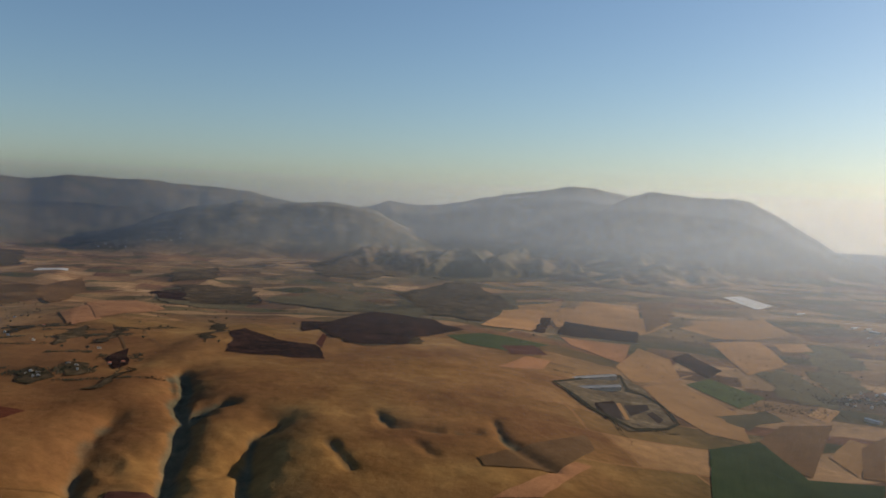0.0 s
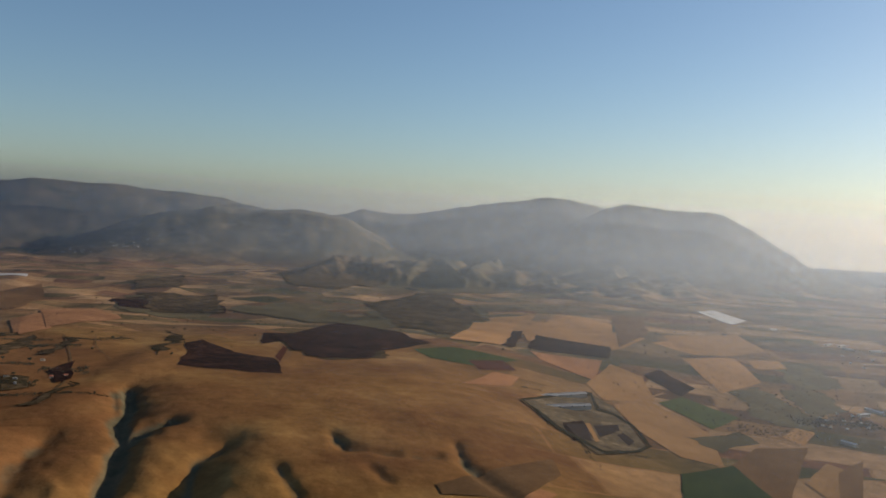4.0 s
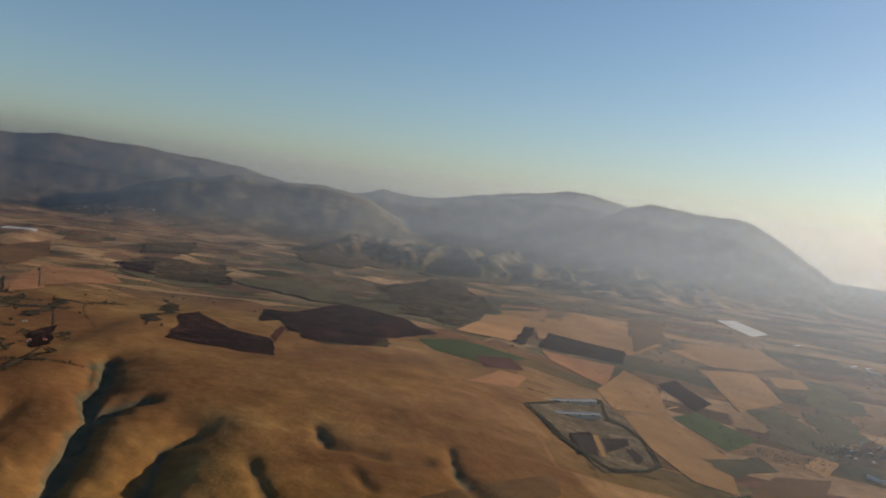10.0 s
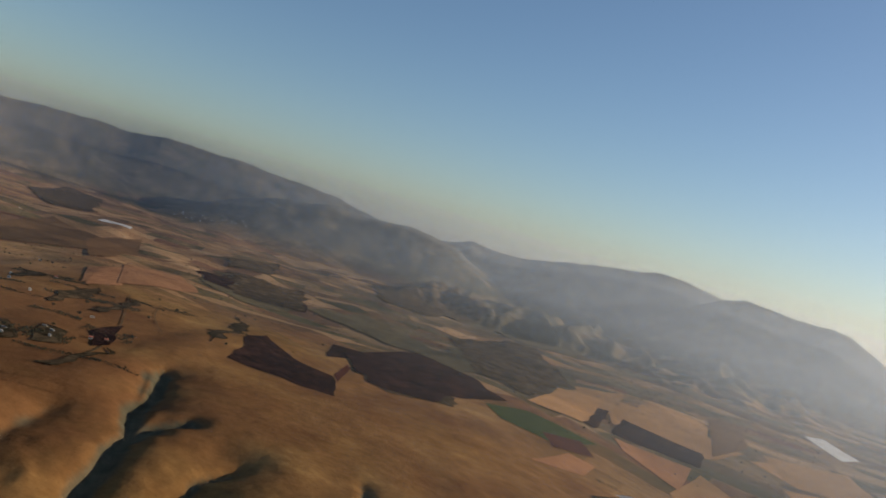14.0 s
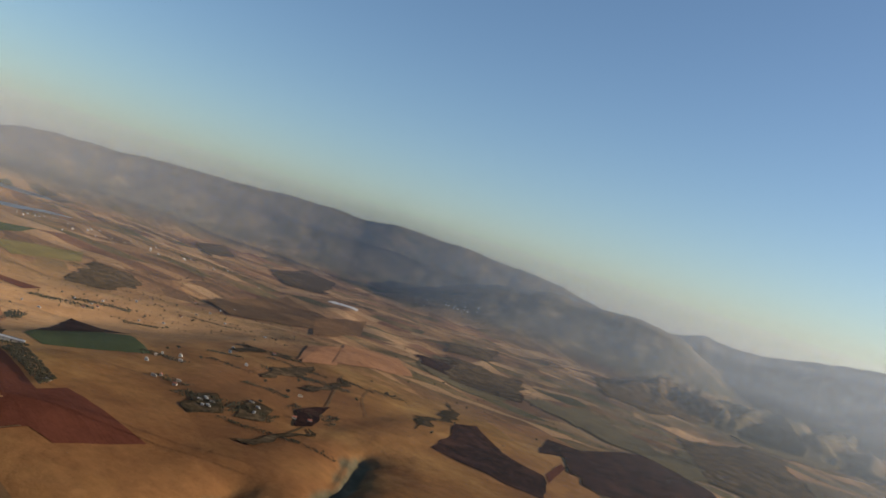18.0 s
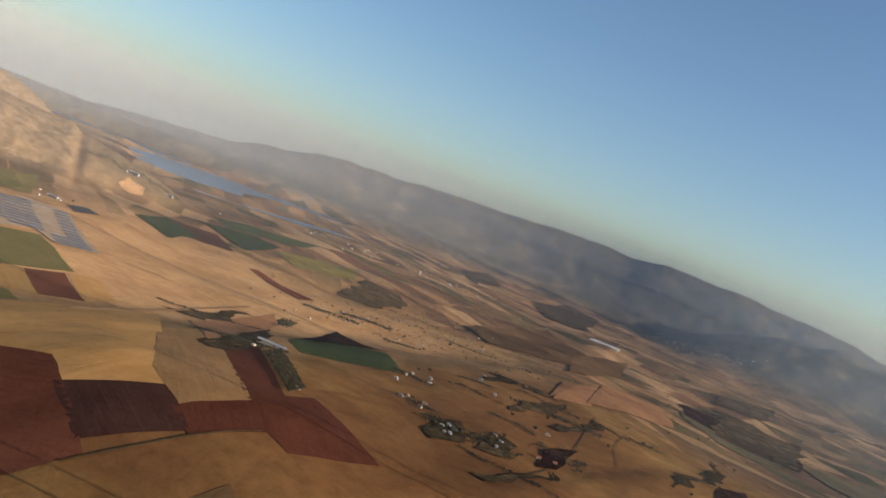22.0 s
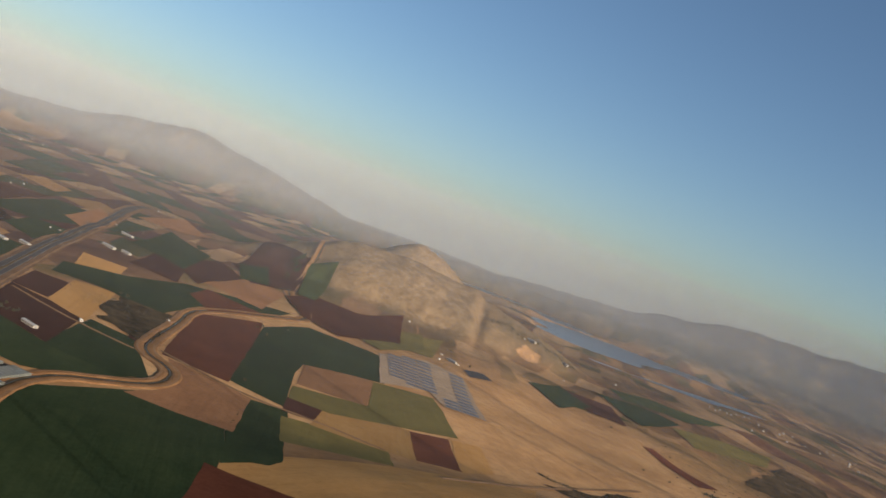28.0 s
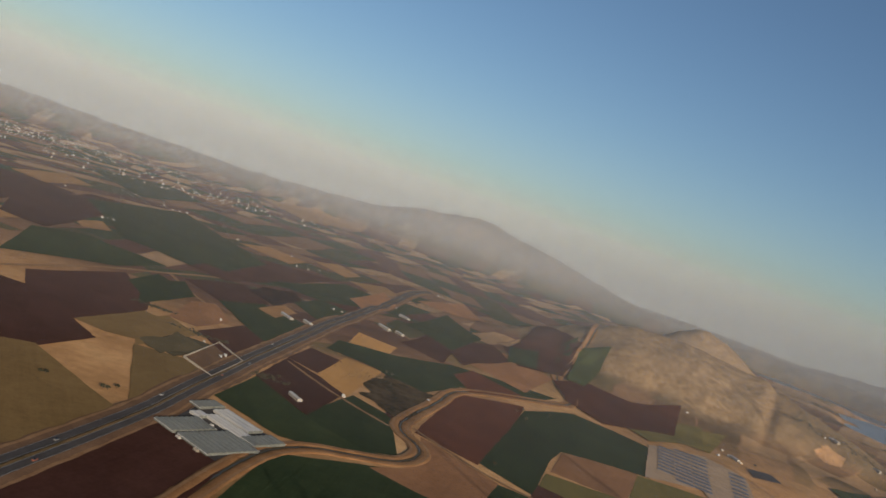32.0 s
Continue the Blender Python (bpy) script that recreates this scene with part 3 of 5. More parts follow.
def drape(name, pts, mat, lift, step=10.0, turn=None, flat=None, ragged=0.0):
    """A sheet that lies on the ground inside the corners pts. Its own x axis runs along its longest side."""
    cx, cy = sum(p[0] for p in pts) / len(pts), sum(p[1] for p in pts) / len(pts)
    if turn is None:
        e = max(range(len(pts)), key=lambda i: math.dist(pts[i], pts[i - 1]))
        turn = math.atan2(pts[e][1] - pts[e - 1][1], pts[e][0] - pts[e - 1][0])
    tris = [tuple(pts[i] for i in t) for t in tessellate_polygon([[Vector((p[0], p[1], 0)) for p in pts]])]
    todo, done = list(tris), []
    far = math.hypot(cx - CX, cy - CY)
    step = step * max(1.0, far / 1100)
    while todo:
        a, b, c = todo.pop()
        d = (math.dist(a, b), math.dist(b, c), math.dist(c, a))
        m = max(d)
        if m < step:
            done.append((a, b, c))
            continue
        if m == d[0]:
            a, b, c = a, b, c
        elif m == d[1]:
            a, b, c = b, c, a
        else:
            a, b, c = c, a, b
        h = ((a[0] + b[0]) / 2, (a[1] + b[1]) / 2)
        todo += [(a, h, c), (h, b, c)]
    index, co, faces = {}, [], []
    for t in done:
        f = []
        for p in t:
            q = (round(p[0], 2), round(p[1], 2))
            if q not in index:
                index[q] = len(co)
                co.append(q)
            f.append(index[q])
        if (co[f[1]][0] - co[f[0]][0]) * (co[f[2]][1] - co[f[0]][1]) - (co[f[1]][1] - co[f[0]][1]) * (co[f[2]][0] - co[f[0]][0]) < 0:
            f.reverse()
        faces.append(f)
    xy = np.array(co)
    wob = np.stack([vnoise(xy[:, 0] / 16, xy[:, 1] / 16, 5), vnoise(xy[:, 0] / 16, xy[:, 1] / 16, 6)], -1) - 0.5
    ragged = min(ragged, 0.16 * max(max(q) - min(q) for q in zip(*pts)))
    if ragged:
        for s, g in ((45, 1.0), (18, 0.5)):
            xy = xy + ragged * g * (np.stack([vnoise(xy[:, 0] / s, xy[:, 1] / s, 25), vnoise(xy[:, 0] / s, xy[:, 1] / s, 26)], -1) - 0.5)
    xy = xy + wob * (1.6 if flat is None else 20.0)
    if flat is None:
        g = mesh_z(xy[:, 0], xy[:, 1])
        lift = lift + max(0.0, far - 1000) * 0.0005 + 0.018 * min(60.0, float(g.max() - g.min())) * (far > 1300)
    z = mesh_z(xy[:, 0], xy[:, 1]) + lift if flat is None else np.full(len(xy), flat)
    c, s = math.cos(turn), math.sin(turn)
    dx, dy = xy[:, 0] - cx, xy[:, 1] - cy
    ob = mesh_object(name, np.stack([c * dx + s * dy, -s * dx + c * dy, z], -1), faces, mat, smooth=True)
    ob.matrix_world = pose(cx, cy, 0, 0, 0, math.degrees(turn))
    P = np.array(co)
    rim = np.full(len(P), 1e9)
    for a, b in zip(np.array(pts, float), np.roll(np.array(pts, float), -1, 0)):
        d = b - a
        q = np.clip(((P - a) @ d) / (d @ d), 0, 1)
        rim = np.minimum(rim, np.hypot(*(P - a - q[:, None] * d).T))
    ob.data.attributes.new("rim", "FLOAT", "POINT").data.foreach_set("value", np.clip(rim / (14 * max(1.0, far / 900)), 0, 1).astype(np.float32))
    return ob


FIELD_COUNT = [0]


def field(kind, *pts):
    if kind not in SOIL_MATS:
        SOIL_MATS[kind] = soil_material(kind)
    FIELD_COUNT[0] += 1
    cx, cy = sum(p[0] for p in pts) / len(pts), sum(p[1] for p in pts) / len(pts)
    if cx < -450 and cy < 900 and kind not in RAGGED:   # plots of the plain lie edge to edge
        pts = [(x + 4.5 * (x - cx) / max(20, math.hypot(x - cx, y - cy)), y + 4.5 * (y - cy) / max(20, math.hypot(x - cx, y - cy))) for x, y in pts]
    ob = drape("field", pts, SOIL_MATS[kind], 0.22 + 0.007 * FIELD_COUNT[0], step=5.0 if kind in RAGGED else 10.0, ragged=26.0 if kind in ("scrub", "fallow") else 6.0 if kind == "dark" else 0.0)
    return tagged(ob, SOILS[kind][3], "field", kind="structure")


def smooth_line(pts, step=8.0, corner=3):
    """A line through pts with eased corners, in even steps."""
    p = [np.array(q, float) for q in pts]
    for _ in range(corner):
        q = [p[0]]
        for a, b in zip(p, p[1:]):
            q += [a * 0.75 + b * 0.25, a * 0.25 + b * 0.75]
        p = q + [p[-1]]
    d = np.concatenate([[0], np.cumsum([np.linalg.norm(b - a) for a, b in zip(p, p[1:])])])
    s = np.arange(0, d[-1], step)
    P = np.array(p)
    return np.stack([np.interp(s, d, P[:, 0]), np.interp(s, d, P[:, 1])], -1)


def along(line):
    t = np.gradient(line, axis=0)
    t = t / np.linalg.norm(t, axis=1)[:, None]
    return t, np.stack([-t[:, 1], t[:, 0]], -1)


def strip(name, line, profile, mat, parent=None, wobble=0.0, base=None):
    """A band along a line; profile: (offset to the left, height over the ground) across it."""
    _, nrm = along(line)
    co = []
    gz = mesh_z(line[:, 0], line[:, 1]) if base is None else np.full(len(line), base)
    for k, (o, h) in enumerate(profile):
        w = wobble * (vnoise(line[:, 0] / 12, line[:, 1] / 12, 11 + k) - 0.5)
        xy = line + nrm * (o + w)[:, None]
        co.append(np.stack([xy[:, 0], xy[:, 1], gz + h], -1))
    n, m = len(line), len(profile)
    co = np.stack(co, 1).reshape(-1, 3)
    q = [(i * m + j, i * m + j + 1, (i + 1) * m + j + 1, (i + 1) * m + j) for i in range(n - 1) for j in range(m - 1)]
    q = [tuple(reversed(f)) for f in q]
    ob = mesh_object(name, co, q, mat, parent, smooth=True)
    return ob


def earth(name, lo, hi):
    k = Mat(name, 1.0, 0.0)
    p = k.pos()
    n = k.math("ADD", k.math("MULTIPLY", k.noise(p, 0.05, 5), 0.5), k.math("MULTIPLY", k.noise(p, 0.5, 6, 0.7), 0.5))
    k.color(k.ramp(n, (0.35, lo), (0.65, hi))).bump(k.noise(p, 0.6, 6), 0.5, 0.5)
    return k.m


DIRT = earth("dirt_track", (0.20, 0.11, 0.055), (0.30, 0.18, 0.095))
BANK = earth("canal_bank", (0.175, 0.085, 0.036), (0.30, 0.160, 0.072))
BED = earth("canal_bed", (0.050, 0.040, 0.020), (0.140, 0.090, 0.048))
VERGE = earth("road_verge", (0.11, 0.064, 0.038), (0.19, 0.115, 0.068))
ASPHALT = earth("asphalt", (0.052, 0.048, 0.046), (0.085, 0.078, 0.074))


def water_material(name, col):
    k = Mat(name, 0.30, 0.5)
    p = k.pos()
    k.color(k.ramp(k.noise(p, 0.004, 4), (0.3, tuple(c * 0.8 for c in col)), (0.7, tuple(c * 1.2 for c in col))))
    k.bump(k.noise(p, 0.15, 4), 0.08, 0.3)
    return k.m


lake = drape("lake", ((-4250, 1950), (-4230, 2250), (-3900, 2560), (-3560, 2800), (-3168, 2980), (-2700, 2960), (-2260, 2700), (-2180, 2200), (-2300, 1850), (-2640, 1740), (-3267, 1850), (-3710, 1880)), water_material("lake_water", (0.045, 0.085, 0.12)), 0, step=60, flat=2.5)
tagged(lake, "blue grey reservoir lake behind the bare hill", "lake", kind="structure")


# ---- fields: corners in plan ----
field("stub", (-705, 528), (-843, 874), (-548, 691), (-487, 662), (-540, 489))
field("tan", (260, 2098), (430, 2004), (527, 1914), (397, 1685), (244, 1767))
field("dgreen", (-667, 363), (-807, 377), (-860, 463), (-801, 536), (-704, 519), (-605, 495), (-529, 441), (-569, 354))
field("dgreen", (-929, 576), (-916, 616), (-714, 569), (-700, 558), (-702, 545), (-693, 522), (-794, 542))
field("brown", (-1007, 499), (-934, 576), (-794, 542), (-856, 457), (-887, 488), (-940, 501))
field("red", (-1282, 544), (-1338, 646), (-1270, 633), (-982, 561), (-1024, 493))
field("dgreen", (-1313, 648), (-1418, 738), (-1401, 799), (-1351, 850), (-1180, 797), (-1163, 682), (-1109, 660), (-941, 617), (-990, 565))
field("brown", (-1170, 687), (-1172, 781), (-1040, 736), (-1052, 653))
field("olive", (-1036, 647), (-1043, 741), (-1168, 781), (-1175, 875), (-1001, 843), (-964, 675), (-981, 631))
field("maroon", (-977, 628), (-968, 676), (-911, 652), (-921, 614))
field("olive", (-893, 608), (-893, 718), (-778, 683), (-793, 588))
field("red", (-971, 775), (-980, 826), (-849, 788), (-849, 739))
field("stub", (-981, 833), (-984, 872), (-884, 842), (-844, 788))
field("stub", (-970, 671), (-976, 773), (-847, 735), (-894, 639))
field("red", (-682, 510), (-562, 614), (-428, 577), (-414, 465), (-569, 482))
field("maroon", (-512, 600), (-495, 665), (-433, 646), (-441, 583))
field("russet", (-635, 812), (-650, 870), (-501, 781), (-508, 819), (-390, 785), (-400, 705), (-426, 708), (-427, 648), (-464, 657), (-477, 728))
field("tan", (-662, 760), (-683, 835), (-481, 730), (-467, 661), (-541, 686))
field("green", (-729, 974), (-810, 1080), (-727, 1142), (-614, 1048), (-658, 933))
field("dark", (-760, 1011), (-909, 1226), (-750, 1174), (-810, 1080))
field("scrub", (-648, 802), (-847, 1044), (-710, 936), (-647, 861), (-630, 798))
field("scrub", (-889, 914), (-924, 1065), (-910, 1069), (-840, 928))
field("brown", (-816, 900), (-951, 1134), (-877, 1083), (-665, 818))
field("umber", (-370, 641), (-339, 632), (-330, 622), (-354, 568))
field("green", (-1504, 1206), (-1586, 1348), (-1436, 1404), (-1427, 1242))
field("green", (-1795, 1570), (-1797, 1690), (-1765, 1920), (-1609, 1673), (-1659, 1526))
field("olive", (-1505, 1552), (-1509, 1827), (-1394, 1713), (-1364, 1499))
field("scrub", (-1216, 1489), (-1405, 1760), (-1337, 1815), (-1263, 1782), (-1144, 1548))
field("red", (-1269, 1315), (-1272, 1337), (-1092, 1334), (-1087, 1292))
field("brown", (-682, 1552), (-734, 1778), (-569, 1416), (-579, 1324))
field("fallow", (-685, 2042), (-794, 2405), (-561, 2424), (-453, 2045), (-496, 1891))
field("dark", (-288, 1128), (-300, 1218), (-330, 1315), (-317, 1381), (-244, 1250), (-182, 1222), (-166, 1191), (-151, 1111), (-196, 1115))
field("russet", (-181, 1235), (-186, 1341), (-175, 1310), (-168, 1199))
field("dark", (-222, 1358), (-249, 1518), (-195, 1535), (-163, 1487))
field("scrub", (-329, 1162), (-345, 1204), (-360, 1326), (-432, 1547), (-343, 1365))
field("dark", (-751, 2154), (-772, 2436), (-467, 2179), (-436, 2049), (-565, 2046))
field("brown", (-700, 1549), (-713, 1700), (-585, 1422), (-594, 1341))
field("brown", (-751, 1788), (-732, 2031), (-546, 1674), (-583, 1428))
field("scrub", (-185, 1333), (-88, 1398), (-26, 1372), (-27, 1283), (-112, 1244))
field("green", (12, 1414), (78, 1473), (145, 1450), (186, 1436), (108, 1307), (39, 1340))
field("fallow", (-127, 2180), (123, 2689), (211, 2264), (120, 1700), (-27, 1835))
field("tan", (197, 2164), (329, 2275), (249, 1871), (178, 1609), (119, 1668))
field("dark", (217, 1875), (245, 1867), (198, 1622), (172, 1593))
field("brown", (81, 1157), (133, 1290), (172, 1292), (149, 1205))
field("tan", (525, 1859), (800, 2094), (769, 1846), (577, 1716))
field("brown", (44, 637), (79, 680), (126, 749), (140, 745), (85, 649))
field("maroon", (-246, 603), (-247, 631), (-210, 636), (-202, 606))
field("dark", (223, 1616), (274, 1861), (419, 1772), (368, 1584))
field("tan", (285, 1909), (392, 2308), (510, 2181), (426, 1790))
field("dark", (189, 1755), (233, 1992), (255, 1978), (217, 1746))
field("brown", (224, 1584), (353, 1561), (303, 1386), (232, 1494))
field("dark", (406, 1468), (446, 1522), (464, 1383), (423, 1316))
field("tan", (363, 1539), (400, 1456), (369, 1264), (285, 1234), (282, 1348))
field("tan", (293, 1204), (359, 1271), (388, 1086), (353, 938), (313, 963), (293, 1072))
field("green", (371, 1256), (422, 1311), (465, 1189), (401, 1112))
field("fallow", (358, 1061), (435, 1108), (440, 1050), (367, 995))
field("tan", (580, 1969), (788, 2085), (769, 1858), (640, 1734), (564, 1768))
field("umber", (349, 926), (424, 1029), (493, 1044), (371, 820), (341, 879))
field("tan", (483, 1094), (530, 1155), (540, 1125), (492, 1052))
field("tan", (424, 900), (483, 979), (498, 946), (424, 835))
field("dgreen", (292, 893), (366, 947), (365, 814), (437, 810), (381, 702), (231, 687))
field("fallow", (517, 1393), (590, 1422), (575, 1179), (534, 1133), (498, 1195))
field("umber", (540, 2315), (645, 2389), (550, 1980), (435, 1776))
field("tan", (528, 1652), (651, 1715), (605, 1460), (500, 1357))
field("dark", (545, 1603), (613, 1658), (586, 1539), (526, 1487))
field("fallow", (727, 1732), (813, 1716), (743, 1461), (645, 1418))
field("umber", (479, 943), (536, 998), (444, 823), (426, 830))
field("tan", (673, 1699), (749, 1730), (723, 1629), (646, 1588))
field("maroon", (98, 1360), (158, 1407), (174, 1342), (111, 1284))
field("fallow", (614, 1412), (690, 1411), (655, 1266), (576, 1208))
field("umber", (37, 718), (152, 850), (153, 801), (104, 712), (41, 698))
field("maroon", (-753, 265), (-792, 284), (-749, 348), (-596, 329), (-594, 318))
field("dgreen", (-912, 299), (-1030, 312), (-944, 379), (-901, 444), (-907, 471), (-867, 400), (-862, 370))
field("dgreen", (-949, 379), (-1082, 415), (-1045, 461), (-915, 475), (-902, 445))
field("maroon", (-1035, 312), (-1153, 323), (-1085, 404), (-953, 379))
field("maroon", (-1162, 323), (-1251, 336), (-1234, 380), (-1135, 365))
field("stub", (-1130, 366), (-1260, 383), (-1255, 434), (-1074, 407))
field("stub", (-1281, 371), (-1462, 381), (-1440, 444), (-1301, 424))
field("dgreen", (-1290, 357), (-1363, 365), (-1384, 453), (-1454, 535), (-1481, 714), (-1395, 663), (-1328, 545), (-1234, 498), (-1256, 442), (-1265, 434))
field("scrub", (-1101, 416), (-1249, 443), (-1234, 510), (-1052, 466))
field("maroon", (-1057, 456), (-1137, 470), (-1164, 495), (-1035, 473))
field("brown", (-1514, 571), (-1781, 649), (-1680, 738), (-1446, 659))
field("maroon", (-1875, 664), (-2168, 757), (-1980, 831), (-1746, 742))
field("red", (-1393, 544), (-1465, 573), (-1402, 656), (-1313, 566))
field("maroon", (-1503, 449), (-1692, 496), (-1659, 551), (-1453, 521))
field("dry", (-990, 187), (-1000, 236), (-967, 272), (-800, 253))
field("dry", (-1102, 148), (-1162, 163), (-1115, 212), (-994, 186))
field("fallow", (-1019, 197), (-1110, 213), (-1106, 236), (-990, 230))
field("maroon", (-1142, 214), (-1247, 240), (-1180, 295), (-1055, 277))
field("dgreen", (-1371, 172), (-1451, 224), (-1373, 319), (-1245, 306), (-1182, 296), (-1251, 246))
field("maroon", (-1428, 104), (-1569, 167), (-1462, 227), (-1371, 172))
field("dark", (-1530, 183), (-1607, 192), (-1651, 240), (-1594, 259), (-1469, 237))
field("brown", (-1289, 156), (-1325, 180), (-1247, 218), (-1161, 202), (-1167, 165))
field("dgreen", (-1314, 75), (-1407, 106), (-1325, 145), (-1183, 120))
field("maroon", (-1703, 250), (-1892, 290), (-1868, 375), (-1653, 339))
field("tan", (-1412, 227), (-1502, 249), (-1461, 274), (-1377, 259))
field("dgreen", (-1564, 257), (-1694, 293), (-1651, 341), (-1444, 325))
field("quarry", (-1790, 1300), (-1822, 1338), (-1800, 1372), (-1766, 1352), (-1762, 1318))
field("plastic", (-1269, 2619), (-1272, 2663), (-1181, 2671), (-1169, 2636))
field("dry", (-1012, 112), (-1146, 138), (-1121, 200), (-1017, 178), (-1005, 150))
field("maroon", (-1153, -12), (-1325, 44), (-1195, 124), (-1154, 135), (-1013, 110), (-1034, 48))
field("dgreen", (-1290, 66), (-1394, 69), (-1335, 141), (-1221, 115))
field("fallow", (-1016, 180), (-1113, 200), (-1078, 234), (-1018, 226), (-984, 215))
field("maroon", (-1026, 52), (-966, 150), (-872, 130))
field("yard", (153, 1115), (270, 1281), (292, 1188), (281, 979), (210, 910), (182, 1014))
field("plastic", (874, 2618), (951, 2689), (957, 2434), (857, 2288))
field("maroon", (-608, 238), (-796, 273), (-742, 348), (-648, 339), (-539, 257))
field("maroon", (-1081, -9), (-1081, 31), (-974, 142), (-869, 122), (-863, 89))
field("dry", (-867, 108), (-882, 132), (-792, 244), (-658, 222))
field("dgreen", (-1897, 675), (-2019, 826), (-1741, 754), (-1689, 651))
field("olive", (-1565, 861), (-1715, 1094), (-1460, 974), (-1477, 871))
field("maroon", (-1686, -310), (-2089, -340), (-2144, -237), (-1453, -140), (-1475, -226))
field("dgreen", (-1998, -306), (-2364, -193), (-1977, 73), (-1551, 72), (-1598, -67))
field("tan", (-1503, -241), (-1627, -235), (-1592, -181), (-1404, -187))
field("tan", (-1636, -170), (-1705, -152), (-1624, -103), (-1586, -133))
field("tan", (-2126, 17), (-2254, 67), (-2192, 167), (-2055, 150))
field("tan", (-2279, 183), (-2397, 229), (-2286, 297), (-2171, 273))
field("tan", (-2132, 292), (-2249, 369), (-2169, 418), (-2071, 355))
field("tan", (-4140, -390), (-4322, -143), (-4219, 111), (-3618, -75))
field("tan", (147, 1992), (250, 2023), (172, 1586), (75, 1579))
field("dark", (178, 1598), (226, 1887), (251, 1896), (194, 1579))
field("dark", (190, 1024), (222, 1059), (215, 976), (192, 944))
field("scrub", (-467, 919), (-483, 963), (-478, 990), (-432, 941), (-441, 906))
field("scrub", (-423, 947), (-451, 1012), (-426, 1016), (-402, 968))
field("dark", (-418, 1048), (-413, 1123), (-377, 1022), (-386, 999))
field("scrub", (-477, 1155), (-501, 1306), (-486, 1304), (-463, 1158))
field("scrub", (-534, 1152), (-560, 1332), (-526, 1271), (-512, 1136))
field("scrub", (-378, 878), (-374, 1014), (-368, 1003), (-365, 885))
field("scrub", (-634, 1229), (-679, 1338), (-639, 1320), (-617, 1235))
field("dark", (-172, 1438), (-44, 1358), (-49, 1273), (-141, 1251))
field("scrub", (-792, 2458), (-573, 2509), (-443, 2036), (-527, 2070))
field("dgreen", (-1424, -144), (-1505, -97), (-1477, 49), (-1351, 15), (-1218, -84))
field("maroon", (-1551, 72), (-1938, 82), (-2062, 273), (-1682, 187), (-1533, 139))
field("dgreen", (-1682, 187), (-2051, 288), (-2019, 387), (-1761, 356), (-1662, 278))
field("brown", (-1851, 324), (-2152, 376), (-1992, 415), (-1696, 374))
field("dgreen", (-1739, 450), (-2099, 533), (-1873, 605), (-1598, 539))
field("brown", (-2194, 461), (-2487, 586), (-2149, 632), (-2131, 547))
field("maroon", (-1669, 517), (-1842, 628), (-1689, 651), (-1488, 556))
field("dgreen", (-1637, 3), (-2044, 3), (-1909, 127), (-1619, 115))
field("tan", (-2067, -520), (-2315, -500), (-2241, -406), (-2040, -425))
field("maroon", (-1999, -510), (-2027, -405), (-2013, -345), (-1571, -279))
field("dgreen", (-2687, -600), (-3052, -472), (-2857, -291), (-2382, -325))
field("dgreen", (-1515, 1206), (-1589, 1318), (-1475, 1331), (-1394, 1217))
field("dgreen", (-1658, 1450), (-1631, 1553), (-1537, 1594), (-1428, 1419))
field("maroon", (-1582, 1308), (-1542, 1420), (-1384, 1355), (-1413, 1293))
field("maroon", (-1889, 656), (-1831, 710), (-1749, 771), (-1682, 669))
field("dark", (-742, 2188), (-713, 2350), (-627, 2077), (-690, 2069))
field("scrub", (-710, 2321), (-537, 2428), (-449, 2049), (-607, 2037))
field("fallow", (-464, 2104), (-355, 2405), (-27, 1895), (-29, 1658), (-259, 2004))
field("dark", (-208, 1442), (-130, 1976), (5, 1547), (44, 1486), (-84, 1295), (-165, 1294))
field("scrub", (-132, 2515), (118, 2821), (185, 2170), (87, 1662), (-37, 1850))
field("scrub", (-857, 2643), (-755, 2874), (-678, 2556), (-794, 2518))
field("scrub", (-508, 3257), (-263, 3837), (-89, 3321), (-236, 2710), (-378, 2717))
field("fallow", (-85, 3290), (128, 3450), (342, 3303), (235, 2936), (8, 2748))
field("umber", (-1201, 1918), (-1329, 2479), (-1099, 2341), (-933, 1984), (-1011, 1764))
field("scrub", (-1824, 3116), (-1918, 3549), (-1723, 3480), (-1474, 2971), (-1533, 2787))
field("umber", (-1091, 2253), (-1104, 2592), (-937, 2230), (-818, 1770))
field("scrub", (-2221, 3128), (-2239, 3357), (-2012, 3149), (-1917, 2835))
field("russet", (-1661, 740), (-1748, 811), (-1717, 898), (-1794, 1019), (-1518, 928), (-1428, 791), (-1511, 740))
field("olive", (-1610, 877), (-1700, 1038), (-1514, 983), (-1398, 857), (-1471, 832))
field("green", (-1959, 828), (-1948, 886), (-1700, 802), (-1720, 771))
field("maroon", (-1969, 746), (-1996, 834), (-1755, 768), (-1717, 712))
field("pit", (194, 1022), (224, 1048), (214, 962), (198, 966))
field("pit", (232, 1046), (271, 1082), (266, 1049), (229, 992))
field("pit", (255, 1019), (268, 1041), (272, 1005), (259, 975))
field("tan", (223, 1048), (230, 1055), (224, 972), (218, 965))
field("hedge", (149, 1106), (214, 1217), (218, 1204), (155, 1105))
field("hedge", (214, 1217), (276, 1274), (270, 1247), (218, 1204))
field("hedge", (276, 1274), (265, 1168), (256, 1149), (270, 1247))
field("hedge", (265, 1168), (285, 1142), (277, 1135), (256, 1149))
field("hedge", (285, 1142), (294, 1080), (289, 1081), (277, 1135))
field("hedge", (294, 1080), (289, 991), (284, 993), (289, 1081))
